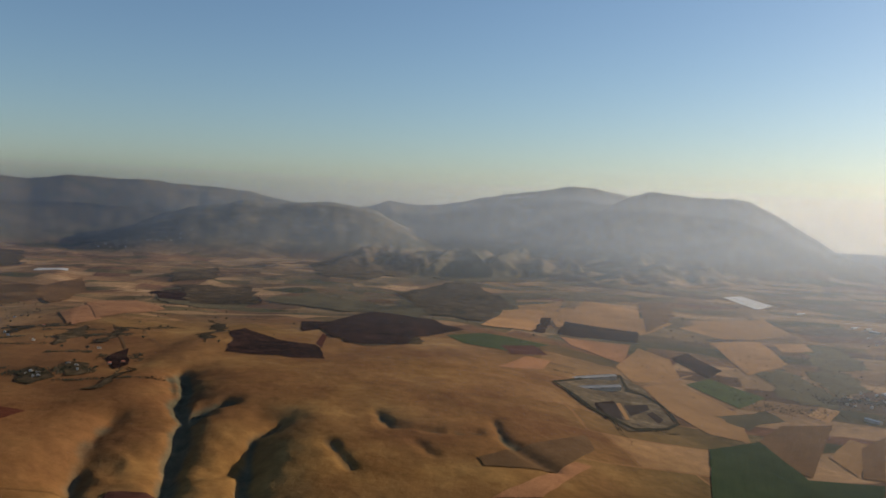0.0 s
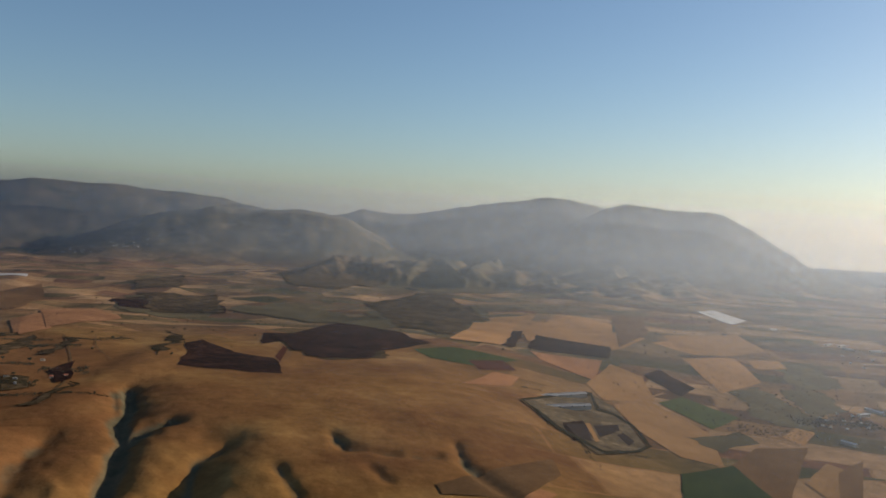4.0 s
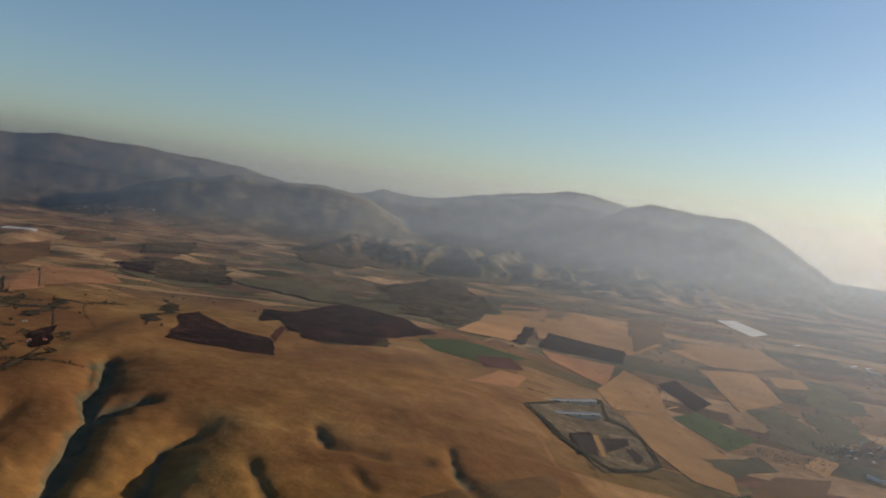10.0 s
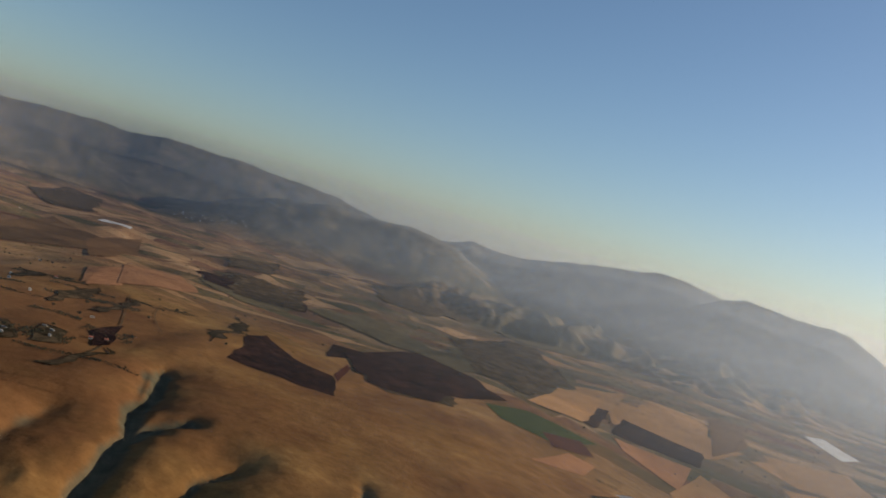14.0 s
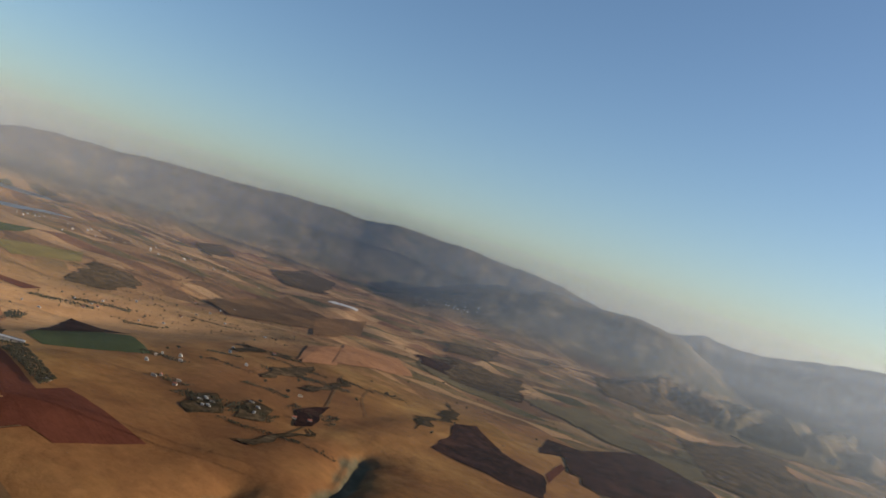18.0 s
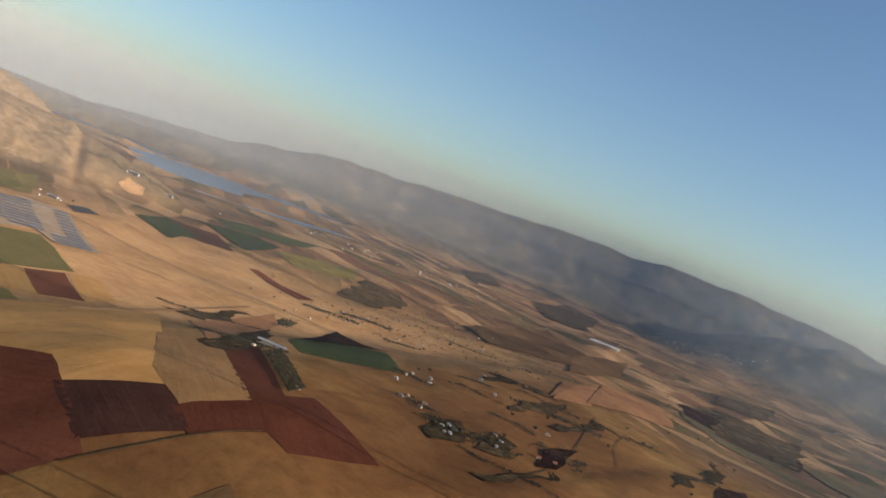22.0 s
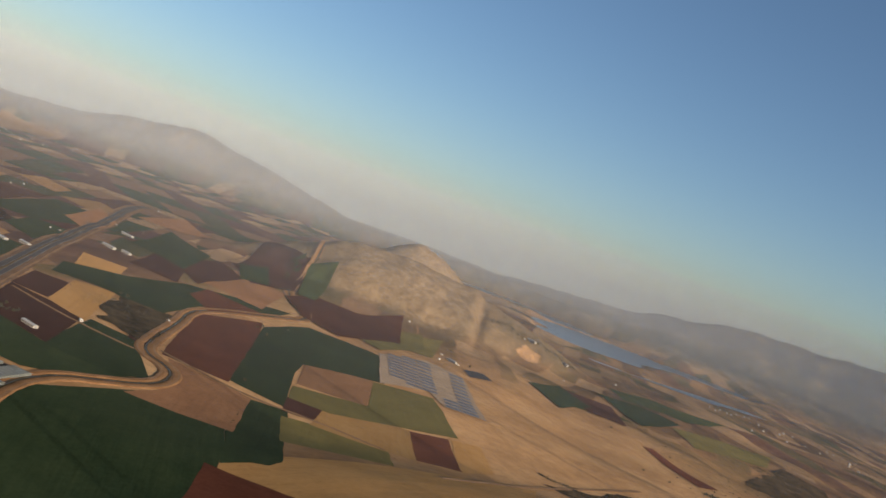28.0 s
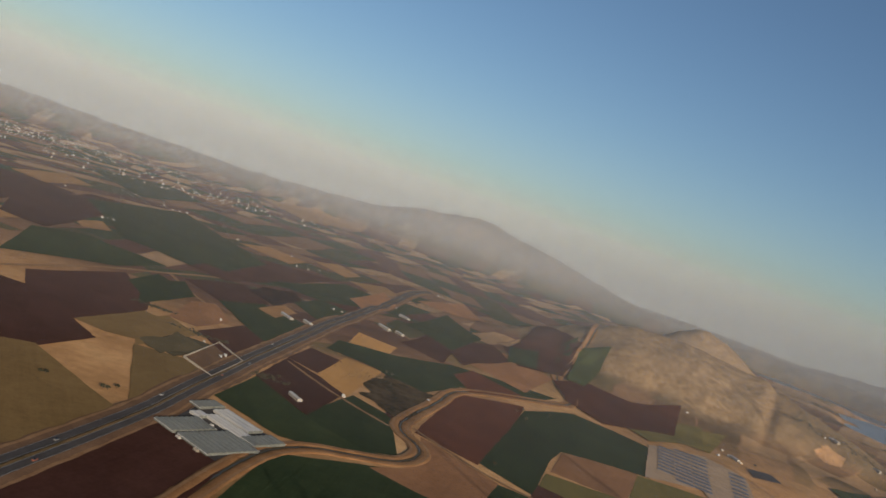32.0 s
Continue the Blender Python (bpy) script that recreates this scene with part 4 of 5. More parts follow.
field("hedge", (289, 991), (267, 955), (264, 961), (284, 993))
field("hedge", (267, 955), (220, 918), (220, 931), (264, 961))
field("hedge", (220, 918), (177, 988), (184, 999), (220, 931))
field("hedge", (177, 988), (162, 1066), (168, 1065), (184, 999))
field("hedge", (162, 1066), (149, 1106), (155, 1105), (168, 1065))

# ---- tracks, highway, canal ----
for pts, w in (
    (((-1032, 490), (-937, 577), (-904, 662), (-858, 710)), 2.6), (((-1142, 324), (-1055, 401), (-1009, 465)), 2.4),
    (((-1087, -53), (-1135, -39), (-1340, 20), (-1429, 76), (-1615, 160), (-2002, 280)), 4.0), (((-1429, 76), (-1292, 180), (-1199, 291)), 2.6),
    (((295, 1203), (404, 1337)), 3.0), (((-522, 1349), (-410, 1106), (-382, 1028), (-364, 919)), 0.8), (((-421, 564), (-420, 604), (-424, 646), (-424, 706)), 1.0),
    (((-764, 728), (-883, 917), (-968, 1100)), 2.6), (((-476, 1355), (-427, 1223), (-373, 1138)), 0.6),
):
    ob = strip("track", smooth_line(pts), ((w, 0.8), (0, 0.9), (-w, 0.8)), DIRT if w > 1.1 else BED, wobble=1.6 if w > 1.1 else 0.5)
    tagged(ob, "pale unpaved farm track between the fields", "track", kind="structure")

HIGHWAY = smooth_line(((-430, 205), (-790, 264), (-890, 270), (-1046, 284), (-1271, 309), (-1621, 352), (-1957, 394), (-2384, 446), (-2500, 490)))
road = new("road")
tagged(road, "straight dual carriageway highway with dusty verges", "road", kind="structure")
strip("verge", HIGHWAY, ((22, 0.6), (14, 1.7), (-14, 1.7), (-22, 0.6)), VERGE, road, 4.0)
for o in (17.5, -17.5):
    strip("side_track", HIGHWAY, ((o + 1.6, 1.45), (o - 1.6, 1.6)), DIRT, road, 2.2)
strip("carriageway", HIGHWAY, ((9.6, 2.0), (1.8, 2.0)), ASPHALT, road)
strip("carriageway", HIGHWAY, ((-1.8, 2.0), (-9.6, 2.0)), ASPHALT, road)
strip("median", HIGHWAY, ((1.6, 2.0), (0.8, 2.7), (-0.8, 2.7), (-1.6, 2.0)), BED, road, 0.6)
LINE_PAINT = plain("road_paint", (0.34, 0.34, 0.32))
for o in (9.2, 2.2, -2.2, -9.2):
    strip("edge_line", HIGHWAY, ((o + 0.12, 2.03), (o - 0.12, 2.03)), LINE_PAINT, road)

CANAL = smooth_line(((-430, 292), (-592, 331), (-641, 338), (-713, 348), (-781, 360), (-825, 374), (-858, 401), (-872, 436), (-890, 472), (-914, 491), (-952, 500), (-978, 493), (-998, 479), (-1029, 472), (-1088, 485), (-1192, 514), (-1287, 535), (-1324, 566), (-1386, 643), (-1448, 724), (-1522, 755), (-1608, 755), (-1711, 746), (-1818, 777), (-1963, 839), (-2185, 905)), 4.0, 1)
canal = new("canal")
tagged(canal, "earth drainage canal with bare dirt banks winding between fields", "canal", kind="structure")
strip("bank", CANAL, ((12.5, 0.4), (11, 1.3), (4.6, 1.6), (2.4, 0.9)), BANK, canal, 1.6)
strip("bank", CANAL, ((-2.4, 0.9), (-4.6, 1.6), (-11, 1.3), (-12.5, 0.4)), BANK, canal, 1.6)
strip("bed", CANAL, ((2.7, 0.92), (1.4, 0.75), (-1.4, 0.75), (-2.7, 0.92)), BED, canal, 0.8)
strip("water", CANAL, ((0.7, 0.82), (-0.7, 0.82)), plain("canal_water", (0.03, 0.03, 0.022), 0.5), canal, 0.6)
for o in (9.0, -9.0):
    strip("service_track", CANAL, ((o + 1.3, 1.5), (o - 1.3, 1.55)), DIRT, canal, 0.8)

# ---- builders ----
def part(name, bm, mat, parent, label=""):
    me = bpy.data.meshes.new(name)
    bm.to_mesh(me)
    bm.free()
    me.materials.append(mat)
    ob = new(name, me)
    ob.parent = parent
    return tagged(ob, label)


def box(bm, x0, x1, y0, y1, z0, z1):
    v = [bm.verts.new((x, y, z)) for z in (z0, z1) for y in (y0, y1) for x in (x0, x1)]
    for f in ((0, 2, 3, 1), (4, 5, 7, 6), (0, 1, 5, 4), (1, 3, 7, 5), (3, 2, 6, 7), (2, 0, 4, 6)):
        bm.faces.new([v[i] for i in f])
    return bm


def boxes(*dims):
    bm = bmesh.new()
    for d in dims:
        box(bm, *d)
    return bm


WHITE = plain("white_render", (0.42, 0.40, 0.36), 0.8, vary=0.14)
CREAM = plain("cream_render", (0.36, 0.31, 0.24), 0.85, vary=0.16)
REDTILE = plain("red_roof", (0.30, 0.10, 0.06), 0.85)
CONCRETE = plain("concrete_roof", (0.26, 0.23, 0.20), 0.9)
SHEET = plain("white_sheet_roof", (0.42, 0.40, 0.36), 0.45, 0.5, vary=0.10)
GREYSHEET = plain("grey_sheet_roof", (0.21, 0.21, 0.205), 0.7, 0.25, vary=0.25)
PLASTIC = plain("greenhouse_film", (0.145, 0.150, 0.130), 0.6, 0.4, vary=0.25, scale=0.3)
DARKGLASS = plain("dark_window", (0.03, 0.035, 0.04), 0.2, 0.5)
WOOD = plain("brown_door", (0.12, 0.07, 0.04))
LEAF = None


def flat_house(L=11.0, W=8.5, h=4.2, wall=None, roof=None, label=""):
    """A flat roofed farmhouse with a parapet, doors, windows and a lower wing."""
    ob = new("farmhouse")
    tagged(ob, label, "house", "houses in the valley")
    part("wall", boxes((-L / 2, L / 2, -W / 2, W / 2, -2.5, h)), wall, ob)
    t = 0.3
    part("roof", boxes((-L / 2 + t, L / 2 - t, -W / 2 + t, W / 2 - t, h, h + 0.08)), roof, ob)
    part("parapet", boxes((-L / 2, L / 2, -W / 2, -W / 2 + t, h, h + 0.6), (-L / 2, L / 2, W / 2 - t, W / 2, h, h + 0.6), (-L / 2, -L / 2 + t, -W / 2 + t, W / 2 - t, h, h + 0.6), (L / 2 - t, L / 2, -W / 2 + t, W / 2 - t, h, h + 0.6)), wall, ob)
    part("wing", boxes((L / 2, L / 2 + 2.4, -W / 2 + 0.6, W / 2 - 1.2, -2.5, h * 0.72)), wall, ob)
    for s in (-1, 1):
        for x in (-L * 0.28, L * 0.28):
            w = part("window", boxes((x - 0.5, x + 0.5, s * W / 2 - 0.06, s * W / 2 + 0.06, 1.2, 2.3)), DARKGLASS, ob)
            part("sill", boxes((x - 0.6, x + 0.6, s * W / 2 - 0.12, s * W / 2 + 0.12, 1.06, 1.18)), CONCRETE, w)
    part("door", boxes((-0.6, 0.6, -W / 2 - 0.06, -W / 2 + 0.06, 0, 2.2)), WOOD, ob)
    return ob


def gable_house(L=8.0, W=5.6, h=3.0):
    ob = new("farmhouse")
    tagged(ob, "small cream farmhouse with a red tiled gable roof", "house", "houses in the valley")
    bm = boxes((-L / 2, L / 2, -W / 2, W / 2, -2.5, h))
    for x in (-L / 2, L / 2):
        f = bm.faces.new([bm.verts.new(v) for v in ((x, -W / 2, h), (x, W / 2, h), (x, 0, h + W * 0.32))])
    part("wall", bm, CREAM, ob)
    for s in (-1, 1):
        bm = bmesh.new()
        e, r = W / 2 + 0.5, W * 0.32
        a = [(-L / 2 - 0.5, s * e, h - 0.3), (L / 2 + 0.5, s * e, h - 0.3), (L / 2 + 0.5, 0, h + r + 0.05), (-L / 2 - 0.5, 0, h + r + 0.05)]
        v = [bm.verts.new(p) for p in a] + [bm.verts.new((p[0], p[1], p[2] + 0.2)) for p in a]
        for f in ((0, 1, 2, 3), (7, 6, 5, 4), (0, 4, 5, 1), (1, 5, 6, 2), (2, 6, 7, 3), (3, 7, 4, 0)):
            bm.faces.new([v[i] for i in f])
        part("roof_slope", bm, REDTILE, ob)
        for x in (-L * 0.28, L * 0.28):
            part("window", boxes((x - 0.6, x + 0.6, s * W / 2 - 0.06, s * W / 2 + 0.06, 1.2, 2.4)), DARKGLASS, ob)
    part("door", boxes((-0.6, 0.6, -W / 2 - 0.07, -W / 2 + 0.07, 0, 2.1)), WOOD, ob)
    part("chimney", boxes((L * 0.3, L * 0.3 + 0.7, 0.6, 1.3, h, h + W * 0.32 + 1.0)), CREAM, ob)
    return ob


def vault(L, W, h, rise, seg=8, under=0.0):
    """A barrel vaulted shell on low side walls, long in x."""
    bm = bmesh.new()
    prof = [(-W / 2, under)] + [(-W / 2 * math.cos(math.pi * k / seg), h + rise * math.sin(math.pi * k / seg)) for k in range(seg + 1)] + [(W / 2, under)]
    a = [bm.verts.new((-L / 2, y, z)) for y, z in prof]
    b = [bm.verts.new((L / 2, y, z)) for y, z in prof]
    for i in range(len(prof) - 1):
        bm.faces.new((a[i], a[i + 1], b[i + 1], b[i]))
    return bm, prof


def end_wall(x, prof):
    bm = bmesh.new()
    bm.faces.new([bm.verts.new((x, y, z)) for y, z in prof])
    r = bmesh.ops.extrude_face_region(bm, geom=bm.faces[:])
    bmesh.ops.translate(bm, verts=[v for v in r["geom"] if isinstance(v, bmesh.types.BMVert)], vec=(0.15 if x < 0 else -0.15, 0, 0))
    return bm


def long_shed(L=34.0, W=13.0, h=5.0, mat=None, label="", name="shed"):
    ob = new(name)
    tagged(ob, label, "shed", "farm sheds")
    part("wall", boxes((-L / 2, L / 2, -W / 2, W / 2, -2.5, h)), CREAM, ob)
    for s in (-1, 1):
        bm = bmesh.new()
        e, r = W / 2 + 0.4, W * 0.16
        a = [(-L / 2 - 0.4, s * e, h), (L / 2 + 0.4, s * e, h), (L / 2 + 0.4, 0, h + r), (-L / 2 - 0.4, 0, h + r)]
        v = [bm.verts.new(p) for p in a] + [bm.verts.new((p[0], p[1], p[2] + 0.15)) for p in a]
        for f in ((0, 1, 2, 3), (7, 6, 5, 4), (0, 4, 5, 1), (1, 5, 6, 2), (2, 6, 7, 3), (3, 7, 4, 0)):
            bm.faces.new([v[i] for i in f])
        part("roof_slope", bm, mat, ob)
    for x in (-L / 2, L / 2):
        bm = bmesh.new()
        bm.faces.new([bm.verts.new(p) for p in ((x, -W / 2, h), (x, W / 2, h), (x, 0, h + W * 0.155))])
        part("gable", bm, CREAM, ob)
    part("ridge_vent", boxes((-L * 0.42, L * 0.42, -0.5, 0.5, h + W * 0.15, h + W * 0.16 + 0.6)), GREYSHEET, ob)
    for k in range(4):
        x = -L * 0.36 + k * L * 0.24
        part("window", boxes((x - 1, x + 1, -W / 2 - 0.06, -W / 2 + 0.06, 1.8, 3.0)), DARKGLASS, ob)
    part("gate", boxes((L / 2 - 0.06, L / 2 + 0.08, -2, 2, 0, 3.8)), GREYSHEET, ob)
    return ob


PROTO = {
    "house": [flat_house(6.8, 5.2, 3.2, WHITE, CONCRETE, "whitewashed flat roofed farmhouse among dry fields"), flat_house(5.6, 4.8, 4.6, WHITE, WHITE, "two storey white house with a flat roof"), flat_house(8.4, 4.8, 3.0, CREAM, CONCRETE, "low cream block house with a flat concrete roof")],
    "redhouse": [gable_house()],
    "shed": [long_shed(44, 9, 4.0, SHEET, "long white sheet roofed farm shed"), long_shed(30, 8, 3.8, SHEET, "white metal roofed storage shed")],
    "grey": [long_shed(74, 11, 3.0, GREYSHEET, "very long low grey poultry shed inside the fenced yard")],
}
USED = {}
SMALL = {"house": 0.52, "redhouse": 0.52, "shed": 0.72}


def place(kind, x, y, turn):
    n = USED.get(kind, 0)
    USED[kind] = n + 1
    protos = PROTO[kind]
    ob = protos[n % len(protos)]
    m = pose(x, y, float(ground_z(x, y)) + 0.6, 0, 0, turn)
    if n < len(protos):
        ob.matrix_basis = m @ Matrix.Diagonal((SMALL.get(kind, 1.0),) * 3 + (1,))
        return ob
    return copy_thing(ob, m)

# ---- farmhouses and sheds: plan and turn ----
place("house", -466, 949, 32)
place("house", -466, 959, 18)
place("house", -456, 956, 25)
place("house", -453, 938, 110)
place("house", -449, 941, 18)
place("house", -444, 1006, 18)
place("house", -431, 999, 18)
place("house", -420, 977, 110)
place("house", -451, 1114, 32)
place("house", -650, 1257, 110)
place("house", -1086, 1876, 25)
place("house", -985, 1610, 25)
place("house", -1005, 1679, 32)
place("house", -923, 1618, 18)
place("house", -611, 1052, 118)
place("house", -616, 1069, 118)
place("house", -602, 1084, 18)
place("house", -522, 986, 32)
place("house", -766, 1515, 25)
place("house", -559, 1157, 32)
place("redhouse", -401, 1024, 32)
place("redhouse", -389, 1035, 32)
place("redhouse", -540, 979, 118)
place("redhouse", -618, 1314, 25)
place("house", -661, 870, 110)
place("house", -530, 821, 32)
place("house", -594, 1017, 18)
place("house", -542, 970, 25)
place("house", -586, 1065, 32)
place("house", -620, 1207, 18)
place("house", -903, 1360, 110)
place("house", -892, 1406, 18)
place("house", -1057, 1785, 110)
place("house", -1001, 1353, 25)
place("house", -1027, 1406, 110)
place("house", -1053, 1518, 18)
place("house", -997, 1211, 118)
place("house", -957, 1207, 25)
place("house", -1036, 1352, 118)
place("house", -1197, 2289, 118)
place("house", -2040, 2168, 18)
place("house", -1924, 1678, 18)
place("house", -1711, 1397, 25)
place("house", -1852, 1361, 32)
place("house", -1846, 1371, 118)
place("redhouse", -512, 968, 18)
place("redhouse", -938, 1505, 18)
place("redhouse", -984, 1351, 25)
place("redhouse", -977, 1313, 25)
place("redhouse", -1150, 1821, 25)
place("shed", -674, 904, 32)
place("house", -1549, 1028, 110)
place("house", -1507, 1024, 118)
place("house", -1472, 993, 118)
place("house", -1468, 1030, 110)
place("house", -1775, 1030, 110)
place("house", -1850, 1344, 18)
place("shed", -1488, 1027, 18)
place("shed", -1846, 1360, 18)
place("shed", -1820, 1451, 18)
place("shed", 949, 2229, 32)
place("shed", 969, 1973, 32)
place("shed", 990, 1921, 110)
place("house", 587, 1212, 18)
place("house", 587, 1193, 18)
place("house", 626, 1242, 25)
place("house", 613, 1194, 118)
place("house", 646, 1236, 25)
place("house", 633, 1187, 118)
place("house", 576, 1158, 32)
place("house", 596, 1152, 32)
place("house", 630, 1161, 118)
place("house", 569, 1166, 118)
place("house", 935, 1839, 32)
place("house", 903, 1742, 18)
place("house", 961, 1821, 118)
place("house", 904, 1691, 18)
place("house", 979, 1797, 110)
place("shed", 996, 1963, 32)
place("shed", 1047, 1912, 18)
place("shed", 557, 1070, 118)
place("shed", 702, 1279, 110)
place("shed", 666, 1243, 25)
place("grey", 223, 1208, 25)
place("grey", 210, 1124, 18)
place("house", -1097, 230, 18)
place("house", -1240, 211, 18)
place("house", -1620, 317, 18)
place("house", -1625, 332, 25)
place("house", -1195, 504, 25)
place("house", -1065, 404, 118)
place("house", -1779, -171, 18)
place("house", -1783, -161, 110)
place("house", -1768, -178, 118)
place("house", -2093, -403, 32)
place("house", -2403, -349, 18)
place("house", -2374, -259, 18)
place("house", -2353, -228, 118)
place("house", -2374, -215, 118)
place("house", -2395, -202, 118)
place("house", -2187, -6, 118)
place("house", -2215, 127, 110)
place("house", -2066, 168, 110)
place("house", -2074, 194, 18)
place("house", -2125, 214, 18)
place("house", -2478, 511, 32)
place("house", -1967, 417, 32)
place("house", -1057, 261, 38)
place("house", -1066, 264, 38)
place("shed", -1407, 271, 38)
place("shed", -1405, 304, 38)
place("shed", -1620, 413, 38)
place("shed", -1605, 442, 38)
place("shed", -1844, 441, 38)
place("shed", -995, 360, 38)

# ---- far town: uncounted small white buildings ----
def town(cx, cy, along_x, along_y, count, seed, label, size=1.0):
    r = random.Random(seed)
    bm, bd = bmesh.new(), bmesh.new()
    for _ in range(count):
        u, v = r.gauss(0, 0.45), r.gauss(0, 0.4)
        x, y = cx + along_x[0] * u + along_y[0] * v, cy + along_x[1] * u + along_y[1] * v
        w, d, h = r.uniform(2.5, 5) * size, r.uniform(2.5, 5.5) * size, r.choice((3.2, 3.2, 6.2, 8)) * size
        z = float(ground_z(x, y))
        m = pose(x, y, z, 0, 0, r.uniform(0, 90))
        b = boxes((-w, w, -d, d, -3, h), (-w * 0.4, w * 0.2, -d * 0.3, d * 0.4, h, h + 2.2))
        b.transform(m)
        me = bpy.data.meshes.new("tmp")
        b.to_mesh(me)
        b.free()
        (bm if r.random() < 0.3 else bd).from_mesh(me)
        bpy.data.meshes.remove(me)
    for b, mat in ((bm, WHITE), (bd, CREAM)):
        me = bpy.data.meshes.new("town")
        b.to_mesh(me)
        b.free()
        me.materials.append(mat)
        tagged(new("town", me), label, "town", kind="stuff")


town(-3450, -1010, (-620, 420), (300, 340), 420, 1, "distant hazy town of small white blocks", 0.36)
town(-3080, -1180, (-300, 200), (260, 260), 200, 5, "distant hazy town of small white blocks", 0.36)
town(-3150, -420, (-700, 560), (160, 200), 110, 2, "scattered distant white houses along a road", 0.55)
town(-1250, 3660, (260, 60), (90, -60), 40, 3, "distant village of pale houses on a rise", 0.4)
town(-1900, 2300, (420, 300), (180, -120), 30, 4, "scattered pale farmhouses on the rolling plain", 0.5)

# ---- greenhouses beside the highway ----
def lerp2(q, s, r):
    """A place in the four-cornered plot q: s along its first side, r along its last."""
    (ax, ay), (bx, by), (cx, cy), (dx, dy) = q
    return ((1 - s) * (1 - r) * ax + s * (1 - r) * bx + s * r * cx + (1 - s) * r * dx, (1 - s) * (1 - r) * ay + s * (1 - r) * by + s * r * cy + (1 - s) * r * dy)


GH = ((-788, 286), (-743, 347), (-838, 376), (-894, 294))
tagged(drape("yard", GH, ASPHALT, 1.2), "dark paved yard under the greenhouses", "yard", kind="structure")
for s0, s1, r0, r1, film in ((0.02, 0.36, 0.02, 0.44, 0), (0.42, 0.93, 0.02, 0.54, 0), (0.24, 0.76, 0.60, 0.74, 1), (0.24, 0.74, 0.80, 0.97, 1), (0.80, 1.0, 0.62, 0.98, 0), (0.0, 0.16, 0.70, 0.98, 0), (0.08, 0.22, 0.50, 0.62, 1)):
    a, b, d = lerp2(GH, s0, r0), lerp2(GH, s1, r0), lerp2(GH, s0, r1)
    L, Wd = math.dist(a, b), math.dist(a, d)
    n = max(2, round(Wd / 5.2))
    turn = math.atan2(b[1] - a[1], b[0] - a[0])
    gh = new("greenhouse")
    c = lerp2(GH, (s0 + s1) / 2, (r0 + r1) / 2)
    gh.matrix_basis = pose(c[0], c[1], float(ground_z(*c)) + 1.3, 0, 0, math.degrees(turn))
    tagged(gh, "block of joined greenhouses with grey white film vaults" if not film else "white roofed greenhouse block with joined vaults", "greenhouse", "greenhouses beside the highway")
    w = Wd / n
    for k in range(n):
        bm, prof = vault(L, w - 0.25, 1.7, 1.0)
        for v in bm.verts:
            v.co.y += (k - (n - 1) / 2) * w
        bay = part("bay", bm, SHEET if film else PLASTIC, gh)
        for x in (-L / 2, L / 2):
            e = end_wall(x, prof)
            for v in e.verts:
                v.co.y += (k - (n - 1) / 2) * w
            part("end_wall", e, PLASTIC, bay)
    part("gutter", boxes(*((-L / 2, L / 2, (k - n / 2) * w - 0.6, (k - n / 2) * w + 0.6, 1.55, 1.8) for k in range(n + 1))), SHEET, gh)

for k, (s, r) in enumerate(((0.12, 0.03), (0.30, -0.02), (0.38, 0.5), (0.62, -0.03), (0.2, 0.5), (0.1, 0.9), (0.5, 0.73))):
    x, y = lerp2(GH, s, r)
    place("house", x, y, 54)

# ---- solar farm ----
SOLAR = ((-1377, 850), (-1413, 947), (-1357, 998), (-1123, 942), (-1140, 883), (-1213, 883), (-1176, 794))


def inside(p, poly):
    r, j = False, len(poly) - 1
    for i in range(len(poly)):
        (xi, yi), (xj, yj) = poly[i], poly[j]
        if (yi > p[1]) != (yj > p[1]) and p[0] < (xj - xi) * (p[1] - yi) / (yj - yi) + xi:
            r = not r
        j = i
    return r


tagged(drape("field", SOLAR, earth("levelled_earth", (0.28, 0.20, 0.13), (0.38, 0.28, 0.19)), 0.8), "bare levelled earth under the solar farm", "field", kind="structure")
PV = plain("solar_glass", (0.050, 0.058, 0.074), 0.5, 0.3, vary=0.2)
STEEL = plain("galvanised_steel", (0.42, 0.42, 0.43), 0.45, 0.5, 0.7)


def solar_table():
    ob = new("solar_panel_row")
    tagged(ob, "tilted row of blue grey solar panels on steel posts", "solar panel", "solar panel rows")
    tilt = Matrix.Translation((0, 0, 0.75)) @ Matrix.Rotation(radians(4), 4, "X")
    for k in range(6):
        bm = boxes((-11.9 + k * 4.0, -8.1 + k * 4.0, -4.6, -0.06, 0, 0.06), (-11.9 + k * 4.0, -8.1 + k * 4.0, 0.06, 4.6, 0, 0.06))
        bm.transform(tilt)
        part("panel", bm, PV, ob)
    bm = boxes((-12, 12, -4.8, -4.65, -0.05, 0.1), (-12, 12, 4.65, 4.8, -0.05, 0.1), (-12, 12, -0.05, 0.05, -0.12, 0.08))
    bm.transform(tilt)
    part("frame", bm, STEEL, ob)
    for x in (-9, -3, 3, 9):
        part("post", boxes((x - 0.12, x + 0.12, -0.12, 0.12, -1.0, 0.7)), STEEL, ob)
    return ob


def seg_dist(c, a, b):
    """Distance of c from the line through a and b."""
    d = Vector(b) - Vector(a)
    return abs((c.x - a[0]) * d.y - (c.y - a[1]) * d.x) / d.length


